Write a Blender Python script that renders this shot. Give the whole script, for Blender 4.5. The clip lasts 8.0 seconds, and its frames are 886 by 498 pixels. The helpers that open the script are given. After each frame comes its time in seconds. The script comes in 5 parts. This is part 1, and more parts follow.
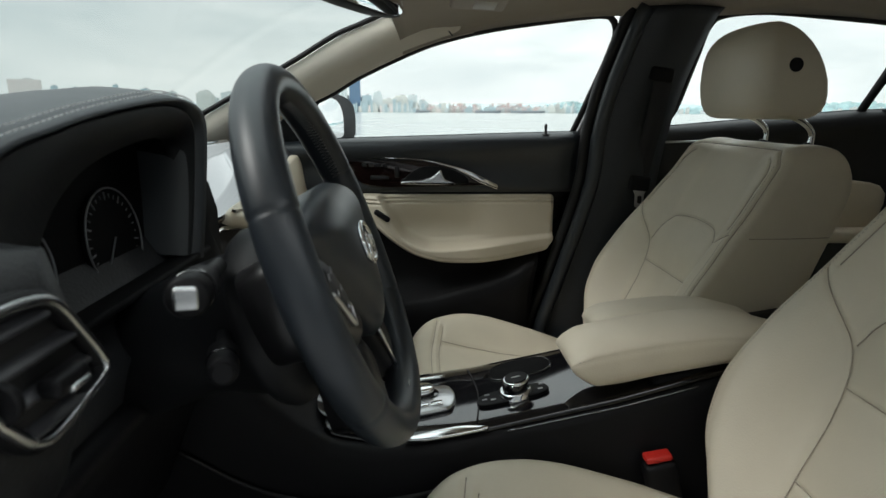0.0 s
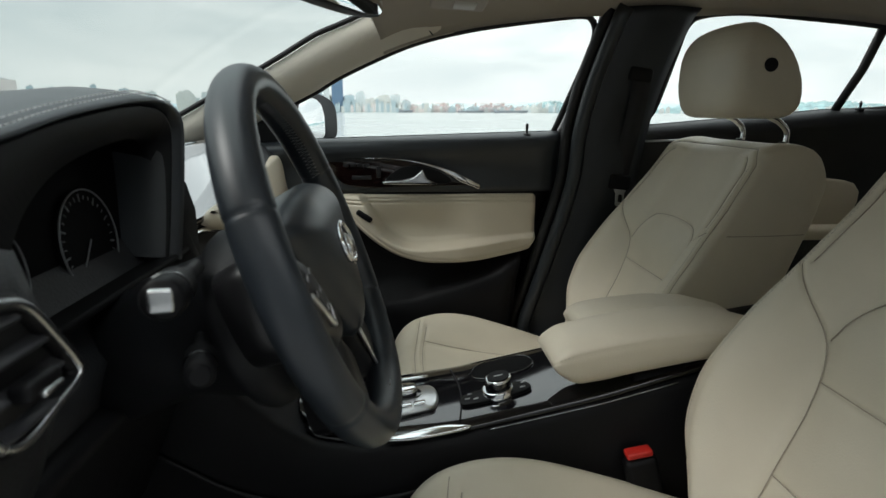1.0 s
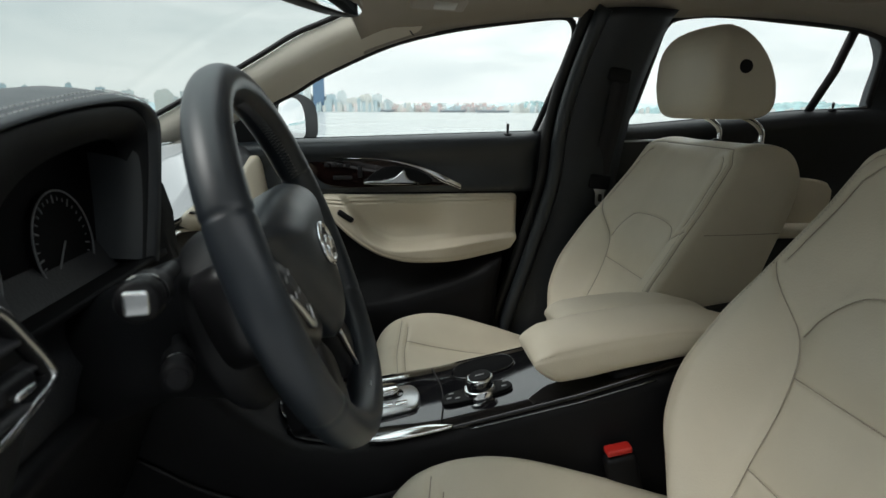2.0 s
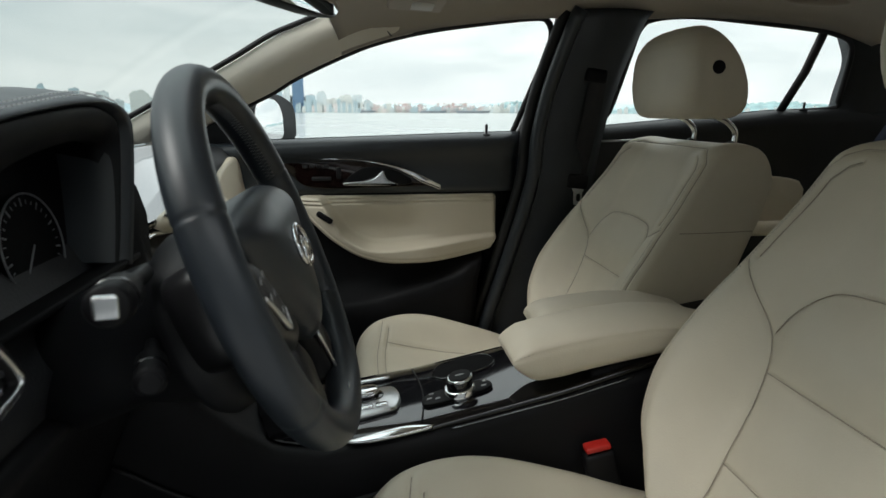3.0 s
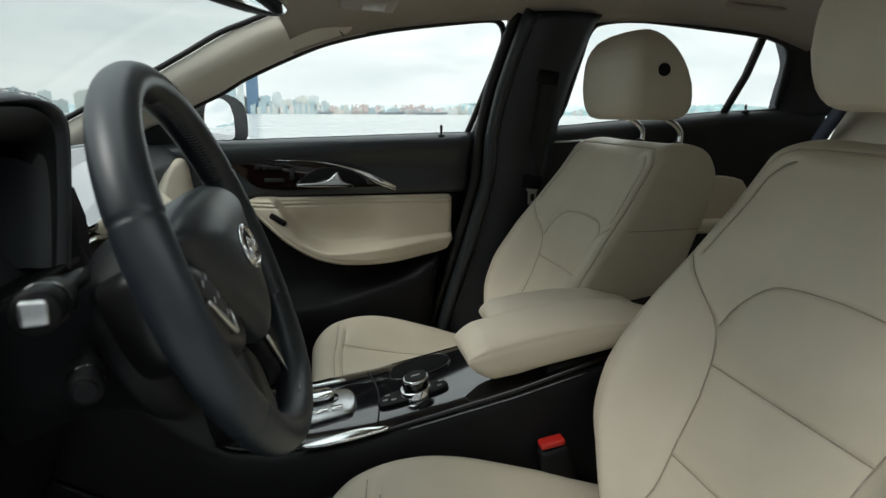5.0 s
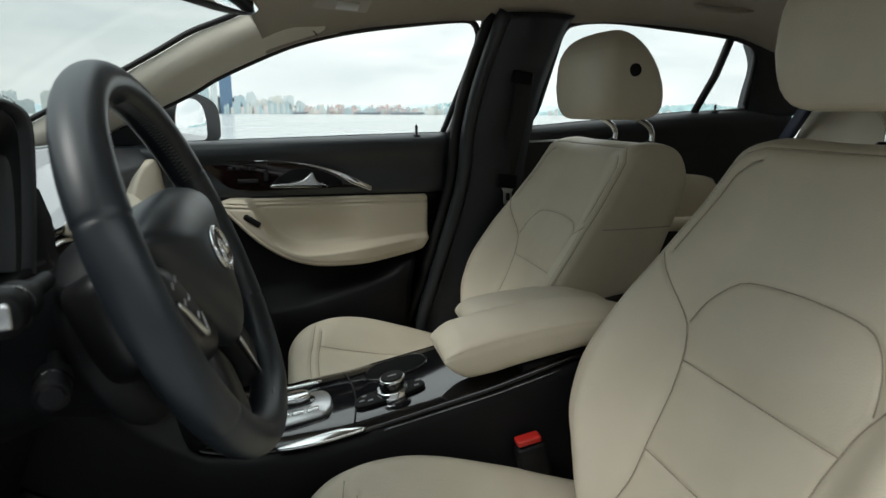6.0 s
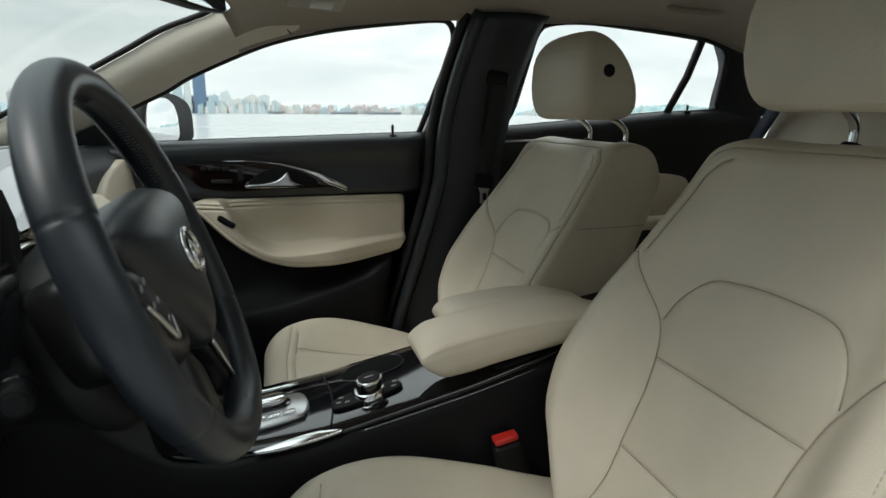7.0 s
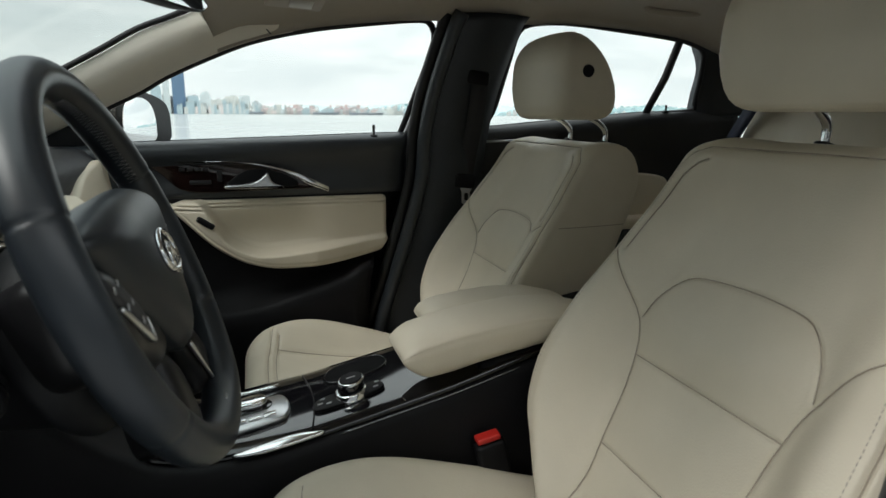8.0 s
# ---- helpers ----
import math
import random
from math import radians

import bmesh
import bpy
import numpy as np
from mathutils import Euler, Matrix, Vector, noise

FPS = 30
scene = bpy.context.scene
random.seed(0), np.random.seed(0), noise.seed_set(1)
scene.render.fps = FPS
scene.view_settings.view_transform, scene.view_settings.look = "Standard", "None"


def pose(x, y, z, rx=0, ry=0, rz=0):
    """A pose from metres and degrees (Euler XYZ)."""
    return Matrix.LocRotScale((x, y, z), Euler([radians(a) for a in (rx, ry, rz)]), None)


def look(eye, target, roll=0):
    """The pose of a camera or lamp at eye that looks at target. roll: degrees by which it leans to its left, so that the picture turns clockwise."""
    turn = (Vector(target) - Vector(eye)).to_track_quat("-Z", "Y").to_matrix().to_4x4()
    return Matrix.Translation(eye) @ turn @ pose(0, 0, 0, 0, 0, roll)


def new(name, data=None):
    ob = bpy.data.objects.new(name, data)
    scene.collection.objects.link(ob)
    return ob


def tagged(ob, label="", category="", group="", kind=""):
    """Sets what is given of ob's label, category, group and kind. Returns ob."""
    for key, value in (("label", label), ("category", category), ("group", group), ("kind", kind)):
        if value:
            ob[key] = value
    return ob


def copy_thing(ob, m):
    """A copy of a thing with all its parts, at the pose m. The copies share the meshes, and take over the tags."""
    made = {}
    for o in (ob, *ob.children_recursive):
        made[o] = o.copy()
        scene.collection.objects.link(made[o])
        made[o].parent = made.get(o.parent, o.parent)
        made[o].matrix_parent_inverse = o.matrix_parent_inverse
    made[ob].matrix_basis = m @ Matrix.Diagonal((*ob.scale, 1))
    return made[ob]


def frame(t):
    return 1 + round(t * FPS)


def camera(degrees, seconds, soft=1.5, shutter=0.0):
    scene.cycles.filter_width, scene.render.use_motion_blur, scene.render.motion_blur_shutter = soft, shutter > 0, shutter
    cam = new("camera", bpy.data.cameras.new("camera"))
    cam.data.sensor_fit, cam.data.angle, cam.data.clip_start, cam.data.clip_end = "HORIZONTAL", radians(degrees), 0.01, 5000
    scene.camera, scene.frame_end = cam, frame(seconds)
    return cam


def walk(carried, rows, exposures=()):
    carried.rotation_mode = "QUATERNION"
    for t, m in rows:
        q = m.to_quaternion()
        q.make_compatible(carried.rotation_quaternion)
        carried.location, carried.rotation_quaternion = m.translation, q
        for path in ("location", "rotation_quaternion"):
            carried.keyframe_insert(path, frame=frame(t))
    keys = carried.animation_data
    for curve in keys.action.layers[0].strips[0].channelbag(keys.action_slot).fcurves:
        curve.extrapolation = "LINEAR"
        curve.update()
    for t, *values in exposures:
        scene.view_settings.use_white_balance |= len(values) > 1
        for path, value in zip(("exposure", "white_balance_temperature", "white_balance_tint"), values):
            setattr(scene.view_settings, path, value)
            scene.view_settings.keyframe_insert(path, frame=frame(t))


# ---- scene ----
cam = camera(74.3, 8.0)
PATH = [
    (0, (-0.097, -0.876, 1.11), (-0.01, 1.069, 0.652), 0.3),
    (0.5, (-0.095, -0.876, 1.11), (0.018, 1.067, 0.651), 0.3),
    (1, (-0.093, -0.877, 1.11), (0.048, 1.064, 0.652), 0.2),
    (1.5, (-0.092, -0.878, 1.111), (0.078, 1.061, 0.652), 0.3),
    (3, (-0.086, -0.88, 1.111), (0.176, 1.049, 0.654), 0.2),
    (3.5, (-0.084, -0.881, 1.111), (0.21, 1.044, 0.655), 0.2),
    (4, (-0.083, -0.881, 1.111), (0.246, 1.038, 0.655), 0.2),
    (4.5, (-0.08, -0.881, 1.11), (0.283, 1.033, 0.656), 0.3),
    (6, (-0.074, -0.884, 1.109), (0.398, 1.006, 0.658), 0.3),
    (6.5, (-0.073, -0.884, 1.11), (0.437, 0.996, 0.658), 0.3),
    (7, (-0.071, -0.884, 1.109), (0.473, 0.987, 0.658), 0.4),
    (7.5, (-0.069, -0.884, 1.109), (0.506, 0.977, 0.657), 0.4),
    (8, (-0.068, -0.885, 1.108), (0.531, 0.97, 0.659), 0.4),
]
cam.data.dof.use_dof, cam.data.dof.focus_distance, cam.data.dof.aperture_fstop = True, 1.25, 9.0
walk(cam, [(t, look(eye, target, roll)) for t, eye, target, roll in PATH])
# ---------------------------------------------------------------- world and light
world = bpy.data.worlds.new("overcast_sky")
scene.world = world
world.use_nodes = True
wt = world.node_tree
wt.nodes.clear()


def wnode(kind, **kw):
    n = wt.nodes.new(kind)
    for k, v in kw.items():
        n.inputs[k].default_value = v
    return n


SUN_EL, SUN_ROT = radians(49), radians(256)
w_out = wnode("ShaderNodeOutputWorld")
w_bg = wnode("ShaderNodeBackground", Strength=1.6)
sky = wnode("ShaderNodeTexSky")
sky.sky_type, sky.sun_disc, sky.sun_elevation, sky.sun_rotation = "NISHITA", False, SUN_EL, SUN_ROT
sky.dust_density, sky.air_density = 4.0, 1.2
sky_dim = wnode("ShaderNodeVectorMath")
sky_dim.operation = "SCALE"
sky_dim.inputs["Scale"].default_value = 0.06
wt.links.new(sky.outputs[0], sky_dim.inputs[0])
w_co = wnode("ShaderNodeTexCoord")
w_map = wnode("ShaderNodeMapping")
w_map.inputs["Scale"].default_value = (1.0, 1.0, 4.2)
wt.links.new(w_co.outputs["Generated"], w_map.inputs[0])
cloud = wnode("ShaderNodeTexNoise", Scale=2.6, Detail=7.0, Roughness=0.55, Distortion=0.4)
wt.links.new(w_map.outputs[0], cloud.inputs["Vector"])
c_ramp = wnode("ShaderNodeValToRGB")
c_ramp.color_ramp.elements[0].position, c_ramp.color_ramp.elements[0].color = 0.34, (0.64, 0.70, 0.71, 1)
c_ramp.color_ramp.elements[1].position, c_ramp.color_ramp.elements[1].color = 0.64, (0.89, 0.915, 0.90, 1)
wt.links.new(cloud.outputs["Fac"], c_ramp.inputs[0])
w_mix = wnode("ShaderNodeMix")
w_mix.data_type = "RGBA"
w_mix.inputs["Factor"].default_value = 0.88
wt.links.new(sky_dim.outputs[0], w_mix.inputs["A"])
wt.links.new(c_ramp.outputs[0], w_mix.inputs["B"])
w_sep = wnode("ShaderNodeSeparateXYZ")
wt.links.new(w_co.outputs["Generated"], w_sep.inputs[0])
w_up = wnode("ShaderNodeMapRange")
w_up.interpolation_type = "SMOOTHSTEP"
for k, v in (("From Min", 0.28), ("From Max", 0.95), ("To Min", 1.6), ("To Max", 3.2)):
    w_up.inputs[k].default_value = v
wt.links.new(w_sep.outputs["Z"], w_up.inputs["Value"])
wt.links.new(w_up.outputs[0], w_bg.inputs["Strength"])
wt.links.new(w_mix.outputs["Result"], w_bg.inputs[0])
wt.links.new(w_bg.outputs[0], w_out.inputs[0])

sun = new("sun", bpy.data.lights.new("sun", "SUN"))
sun.data.energy, sun.data.angle, sun.data.color = 1.35, radians(25), (1.0, 0.98, 0.95)
sun.matrix_world = look((-10, -2.5, 12), (0, 0, 0))

# ---------------------------------------------------------------- materials


def mat(name, color, rough=0.5, metal=0.0, grain=0.0, grain_size=0.002, blotch=0.12, blotch_size=0.2, coat=0.0, rough_var=0.1, spec=0.5, sheen=0.0):
    """A principled surface with colour drift, uneven gloss and a fine relief, in metres."""
    m = bpy.data.materials.new(name)
    m.use_nodes = True
    nt = m.node_tree
    p = nt.nodes["Principled BSDF"]
    p.inputs["Roughness"].default_value, p.inputs["Metallic"].default_value = rough, metal
    p.inputs["Coat Weight"].default_value, p.inputs["Specular IOR Level"].default_value = coat, spec
    p.inputs["Coat Roughness"].default_value = 0.05
    p.inputs["Sheen Weight"].default_value = sheen
    co = nt.nodes.new("ShaderNodeTexCoord")
    big = nt.nodes.new("ShaderNodeTexNoise")
    big.inputs["Scale"].default_value, big.inputs["Detail"].default_value = 1 / blotch_size, 5
    nt.links.new(co.outputs["Object"], big.inputs["Vector"])
    ramp = nt.nodes.new("ShaderNodeValToRGB")
    lo = [c * (1 - blotch) for c in color]
    hi = [min(1, c * (1 + blotch)) for c in color]
    ramp.color_ramp.elements[0].position, ramp.color_ramp.elements[0].color = 0.3, (*lo, 1)
    ramp.color_ramp.elements[1].position, ramp.color_ramp.elements[1].color = 0.7, (*hi, 1)
    nt.links.new(big.outputs["Fac"], ramp.inputs[0])
    nt.links.new(ramp.outputs[0], p.inputs["Base Color"])
    rr = nt.nodes.new("ShaderNodeMapRange")
    rr.inputs["To Min"].default_value, rr.inputs["To Max"].default_value = max(0.02, rough - rough_var), min(1, rough + rough_var)
    nt.links.new(big.outputs["Fac"], rr.inputs["Value"])
    nt.links.new(rr.outputs[0], p.inputs["Roughness"])
    if grain:
        fine = nt.nodes.new("ShaderNodeTexVoronoi")
        fine.inputs["Scale"].default_value = 1 / grain_size
        nt.links.new(co.outputs["Object"], fine.inputs["Vector"])
        bump = nt.nodes.new("ShaderNodeBump")
        bump.inputs["Strength"].default_value, bump.inputs["Distance"].default_value = grain, grain_size * 0.35
        nt.links.new(fine.outputs["Distance"], bump.inputs["Height"])
        nt.links.new(bump.outputs[0], p.inputs["Normal"])
    return m


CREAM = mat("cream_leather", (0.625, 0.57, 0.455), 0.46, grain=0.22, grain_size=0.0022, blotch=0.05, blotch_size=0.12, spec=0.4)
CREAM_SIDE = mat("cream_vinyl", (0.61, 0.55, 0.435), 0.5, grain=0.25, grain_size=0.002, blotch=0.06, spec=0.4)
# Darkened leather colour that paints the shade inside seat seams.
SEAM_SHADE = mat("painted_seam_shade", (0.36, 0.31, 0.245), 0.7, blotch=0.1, blotch_size=0.02)
STITCH = mat("stitch_thread", (0.40, 0.36, 0.30), 0.8, blotch=0.1, blotch_size=0.01)
GREY_STITCH = mat("grey_thread", (0.55, 0.56, 0.57), 0.8, blotch=0.1, blotch_size=0.01)
RIM_STITCH = mat("dull_rim_thread", (0.30, 0.305, 0.31), 0.8, blotch=0.1, blotch_size=0.01)
# Lighter pillar trim: the bluish edge highlight is put into the colour.
TRIM_LIT = mat("lit_edge_moulding", (0.024, 0.029, 0.034), 0.36, grain=0.15, grain_size=0.0015, blotch=0.12, spec=0.6)
BLACK_LEATHER = mat("black_leather", (0.018, 0.023, 0.029), 0.38, grain=0.12, grain_size=0.0011, blotch=0.2, blotch_size=0.06, spec=0.6)
HOOD = mat("hood_leather", (0.022, 0.027, 0.033), 0.42, grain=0.15, grain_size=0.0013, blotch=0.15, blotch_size=0.08, spec=0.7)
DOOR_VINYL = mat("black_door_vinyl", (0.022, 0.027, 0.032), 0.42, grain=0.2, grain_size=0.0016, blotch=0.15, blotch_size=0.08, spec=0.6)
DASH = mat("soft_black_vinyl", (0.013, 0.014, 0.016), 0.5, grain=0.4, grain_size=0.0022, blotch=0.2, blotch_size=0.1, spec=0.4)
PLASTIC = mat("matt_black_plastic", (0.006, 0.006, 0.007), 0.5, grain=0.3, grain_size=0.0013, blotch=0.25, blotch_size=0.08, spec=0.18)
TRIM_DARK = mat("charcoal_pillar_trim", (0.015, 0.019, 0.024), 0.42, grain=0.25, grain_size=0.0015, blotch=0.2)
GLOSS = mat("gloss_black_lacquer", (0.004, 0.004, 0.005), 0.04, coat=0.6, blotch=0.1, rough_var=0.03)
WOOD = mat("dark_lacquered_wood", (0.010, 0.0045, 0.004), 0.16, coat=0.5, blotch=0.5, blotch_size=0.02, rough_var=0.05)
SATIN_BLACK = mat("satin_black_plastic", (0.010, 0.010, 0.011), 0.34, grain=0.1, grain_size=0.0012, blotch=0.15, blotch_size=0.06, spec=0.45)
BEZEL = mat("matt_black_bezel", (0.008, 0.0085, 0.010), 0.55, grain=0.15, grain_size=0.0012, blotch=0.15, blotch_size=0.1, spec=0.3)
GAUGE_BLACK = mat("gauge_black", (0.003, 0.003, 0.0035), 0.7, blotch=0.1, spec=0.1)
CHROME = mat("chrome", (0.86, 0.87, 0.88), 0.1, 1.0, blotch=0.03, rough_var=0.04)
SATIN = mat("satin_silver", (0.62, 0.63, 0.64), 0.28, 1.0, blotch=0.04, rough_var=0.06)
DARK_CHROME = mat("smoked_chrome", (0.30, 0.31, 0.33), 0.2, 1.0, blotch=0.06)
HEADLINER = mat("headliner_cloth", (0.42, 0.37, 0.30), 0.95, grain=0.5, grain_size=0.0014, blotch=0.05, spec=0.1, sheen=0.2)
# Cream cloth, paled further to paint in the light on the windscreen pillars.
PILLAR_CLOTH = mat("lit_pillar_cloth", (0.82, 0.765, 0.66), 0.9, grain=0.4, grain_size=0.0014, blotch=0.05, spec=0.15, sheen=0.2)
BELT = mat("woven_belt", (0.012, 0.012, 0.014), 0.75, grain=0.6, grain_size=0.0012, blotch=0.15, blotch_size=0.02)
BELT_BLUE = mat("navy_belt", (0.016, 0.022, 0.045), 0.6, grain=0.6, grain_size=0.0012, blotch=0.15, blotch_size=0.02)
RED = mat("red_button_plastic", (0.55, 0.025, 0.018), 0.4, blotch=0.1)
RUBBER = mat("black_rubber_seal", (0.008, 0.008, 0.009), 0.6, blotch=0.2)
CARPET = mat("black_carpet", (0.006, 0.006, 0.007), 1.0, grain=0.8, grain_size=0.003, blotch=0.3, blotch_size=0.05, spec=0.1)
PAINT = mat("dark_car_paint", (0.016, 0.018, 0.022), 0.2, coat=0.8, blotch=0.1)
MIRROR = mat("mirror_glass", (0.93, 0.94, 0.95), 0.015, 1.0, blotch=0.01, rough_var=0.005)
FAINT_PRINT = mat("faint_grey_print", (0.20, 0.21, 0.22), 0.5, blotch=0.05)
KEY_GREY = mat("charcoal_keys", (0.035, 0.036, 0.04), 0.35, blotch=0.1)
FRAME_GREY = mat("grey_window_frame", (0.10, 0.10, 0.10), 0.45, blotch=0.08)
GREY_PRINT = mat("grey_print", (0.34, 0.35, 0.36), 0.5, blotch=0.05)
LABEL = mat("visor_label", (0.62, 0.60, 0.54), 0.6, blotch=0.05)


def glass_mat(name, tint):
    m = bpy.data.materials.new(name)
    m.use_nodes = True
    nt = m.node_tree
    nt.nodes.clear()
    out = nt.nodes.new("ShaderNodeOutputMaterial")
    mix = nt.nodes.new("ShaderNodeMixShader")
    mix.inputs[0].default_value = 0.035
    tr = nt.nodes.new("ShaderNodeBsdfTransparent")
    tr.inputs[0].default_value = (*tint, 1)
    gl = nt.nodes.new("ShaderNodeBsdfGlossy")
    gl.inputs["Roughness"].default_value = 0.0
    nt.links.new(tr.outputs[0], mix.inputs[1])
    nt.links.new(gl.outputs[0], mix.inputs[2])
    nt.links.new(mix.outputs[0], out.inputs[0])
    return m


GLASS = glass_mat("window_glass", (0.955, 0.975, 0.97))
SCREEN_GLASS = glass_mat("tinted_windscreen_glass", (0.77, 0.805, 0.80))


def glow_mat(name, color, strength, rough=0.1):
    m = mat(name, (0.02, 0.022, 0.025), rough, coat=0.5)
    p = m.node_tree.nodes["Principled BSDF"]
    p.inputs["Emission Color"].default_value = (*color, 1)
    p.inputs["Emission Strength"].default_value = strength
    return m


# The screen's brightness is an added even emission, not a reflection.
SCREEN = glow_mat("emissive_screen", (0.82, 0.92, 0.94), 0.52)

# ---------------------------------------------------------------- mesh tools


def mesh_from(verts, faces, smooth=True):
    me = bpy.data.meshes.new("m")
    me.from_pydata([tuple(map(float, v)) for v in verts], [], faces)
    me.validate()
    bm = bmesh.new()
    bm.from_mesh(me)
    bmesh.ops.recalc_face_normals(bm, faces=bm.faces)
    bm.to_mesh(me)
    bm.free()
    if smooth:
        me.polygons.foreach_set("use_smooth", [True] * len(me.polygons))
    me.update()
    return me


def grid(P, close_u=False, close_v=False, smooth=True, caps=False):
    """A mesh from an array of points P[i, j]."""
    P = np.asarray(P, float)
    n, m = P.shape[:2]
    faces = []
    for i in range(n if close_u else n - 1):
        for j in range(m if close_v else m - 1):
            a, b = (i + 1) % n, (j + 1) % m
            faces.append((i * m + j, a * m + j, a * m + b, i * m + b))
    if caps:
        faces.append(tuple(range(m)))
        faces.append(tuple((n - 1) * m + j for j in reversed(range(m))))
    return mesh_from(P.reshape(-1, 3), faces, smooth)


def part(name, data, material, parent=None, label="", sharp=None):
    """Links a mesh (or bmesh) as one object under a thing."""
    if isinstance(data, bmesh.types.BMesh):
        me = bpy.data.meshes.new(name)
        data.to_mesh(me)
        data.free()
        data = me
    data.name = name
    if not data.materials:
        data.materials.append(material)
    if sharp is not None:
        data.set_sharp_from_angle(angle=radians(sharp))
    ob = new(name, data)
    if parent is not None:
        ob.parent = parent
    if label:
        tagged(ob, label)
    return ob


def thing(name, label, category, group="", kind="", at=(0, 0, 0)):
    ob = new(name)
    ob.empty_display_size = 0.05
    ob.location = at
    return tagged(ob, label, category, group, kind)


def smooth_line(pts, n, closed=False):
    """n points of a Catmull-Rom line through pts, evenly spaced."""
    pts = np.asarray(pts, float)
    ext = np.vstack([pts[-1], pts, pts[0], pts[1]]) if closed else np.vstack([2 * pts[0] - pts[1], pts, 2 * pts[-1] - pts[-2]])
    out = []
    for i in range(len(ext) - 3):
        a, b, c, d = ext[i:i + 4]
        for t in np.linspace(0, 1, 24, endpoint=False):
            out.append(0.5 * (2 * b + (c - a) * t + (2 * a - 5 * b + 4 * c - d) * t * t + (3 * b - a - 3 * c + d) * t ** 3))
    out.append(pts[0] if closed else pts[-1])
    out = np.array(out)
    L = np.concatenate([[0], np.cumsum(np.linalg.norm(np.diff(out, axis=0), axis=1))])
    s = np.linspace(0, L[-1], n, endpoint=not closed)
    return np.stack([np.interp(s, L, out[:, k]) for k in range(out.shape[1])], 1)


def tube(pts, r, n=10, closed=False, flat=1.0, up=None):
    """A rod along points; r may be a number or one a point."""
    pts = np.asarray(pts, float)
    k = len(pts)
    r = np.full(k, r, float) if np.isscalar(r) else np.asarray(r, float)
    tan = np.gradient(pts, axis=0)
    if closed:
        tan = np.roll(pts, -1, 0) - np.roll(pts, 1, 0)
    tan /= np.linalg.norm(tan, axis=1)[:, None] + 1e-12
    side = np.cross(tan, up if up is not None else (0.31, 0.22, 0.93))
    side /= np.linalg.norm(side, axis=1)[:, None] + 1e-12
    nrm = np.cross(side, tan)
    q = np.linspace(0, 2 * math.pi, n, endpoint=False)
    P = pts[:, None] + r[:, None, None] * (np.cos(q)[None, :, None] * side[:, None] + flat * np.sin(q)[None, :, None] * nrm[:, None])
    return grid(P, close_u=closed, close_v=True, caps=not closed)


def rbox(size, bevel=0.005, seg=3, m=None, taper=None):
    """A box with rounded edges, as a bmesh."""
    bm = bmesh.new()
    bmesh.ops.create_cube(bm, size=1)
    for v in bm.verts:
        v.co = Vector((v.co.x * size[0], v.co.y * size[1], v.co.z * size[2]))
        if taper and v.co.z > 0:
            v.co.x *= taper
            v.co.y *= taper
    if bevel:
        bmesh.ops.bevel(bm, geom=list(bm.edges), offset=bevel, segments=seg, profile=0.5, affect="EDGES")
    if m is not None:
        bm.transform(m)
    for f in bm.faces:
        f.smooth = True
    return bm


def slab(outline, depth, frame_m, bevel=0.002, seg=2):
    """A plate from a 2D outline (x, y), raised from 0 to depth along z, with a rounded upper edge, placed by frame_m."""
    bm = bmesh.new()
    vs = [bm.verts.new((float(x), float(y), 0)) for x, y in outline]
    f = bm.faces.new(vs)
    if f.normal.z < 0:
        f.normal_flip()
    top = bmesh.ops.extrude_face_region(bm, geom=[f])
    tv = [v for v in top["geom"] if isinstance(v, bmesh.types.BMVert)]
    bmesh.ops.translate(bm, verts=tv, vec=(0, 0, depth))
    tf = [g for g in top["geom"] if isinstance(g, bmesh.types.BMFace)]
    if bevel:
        bmesh.ops.bevel(bm, geom=list(tf[0].edges), offset=bevel, segments=seg, profile=0.5, affect="EDGES")
    bmesh.ops.recalc_face_normals(bm, faces=bm.faces)
    bm.transform(frame_m)
    for f in bm.faces:
        f.smooth = True
    return bm


def cyl(r1, r2, depth, m, n=32, bevel=0.0015):
    bm = bmesh.new()
    bmesh.ops.create_cone(bm, cap_ends=True, segments=n, radius1=r1, radius2=r2, depth=depth)
    if bevel:
        rim = [e for e in bm.edges if len(e.link_faces) == 2 and any(len(f.verts) > 4 for f in e.link_faces)]
        bmesh.ops.bevel(bm, geom=rim, offset=bevel, segments=2, profile=0.5, affect="EDGES")
    bm.transform(m)
    for f in bm.faces:
        f.smooth = len(f.verts) == 4
    return bm


def basis(o, ax, ay, az):
    """A pose whose axes are ax, ay, az."""
    return Matrix(((ax[0], ay[0], az[0], o[0]), (ax[1], ay[1], az[1], o[1]), (ax[2], ay[2], az[2], o[2]), (0, 0, 0, 1)))


def seg_dist(A, S, line):
    """The distance of points (A, S) to a 2D polyline."""
    d = np.full(A.shape, 1e9)
    for (x0, y0), (x1, y1) in zip(line[:-1], line[1:]):
        dx, dy = x1 - x0, y1 - y0
        t = np.clip(((A - x0) * dx + (S - y0) * dy) / (dx * dx + dy * dy + 1e-12), 0, 1)
        d = np.minimum(d, np.hypot(A - x0 - t * dx, S - y0 - t * dy))
    return d


def soft(xs, ys):
    """A smooth curve through (xs, ys), as a function."""
    q = smooth_line(np.stack([xs, ys], 1), 160)
    return lambda x: np.interp(x, q[:, 0], q[:, 1])


def sstep(x, a, b):
    t = np.clip((np.asarray(x, float) - a) / (b - a), 0, 1)
    return t * t * (3 - 2 * t)


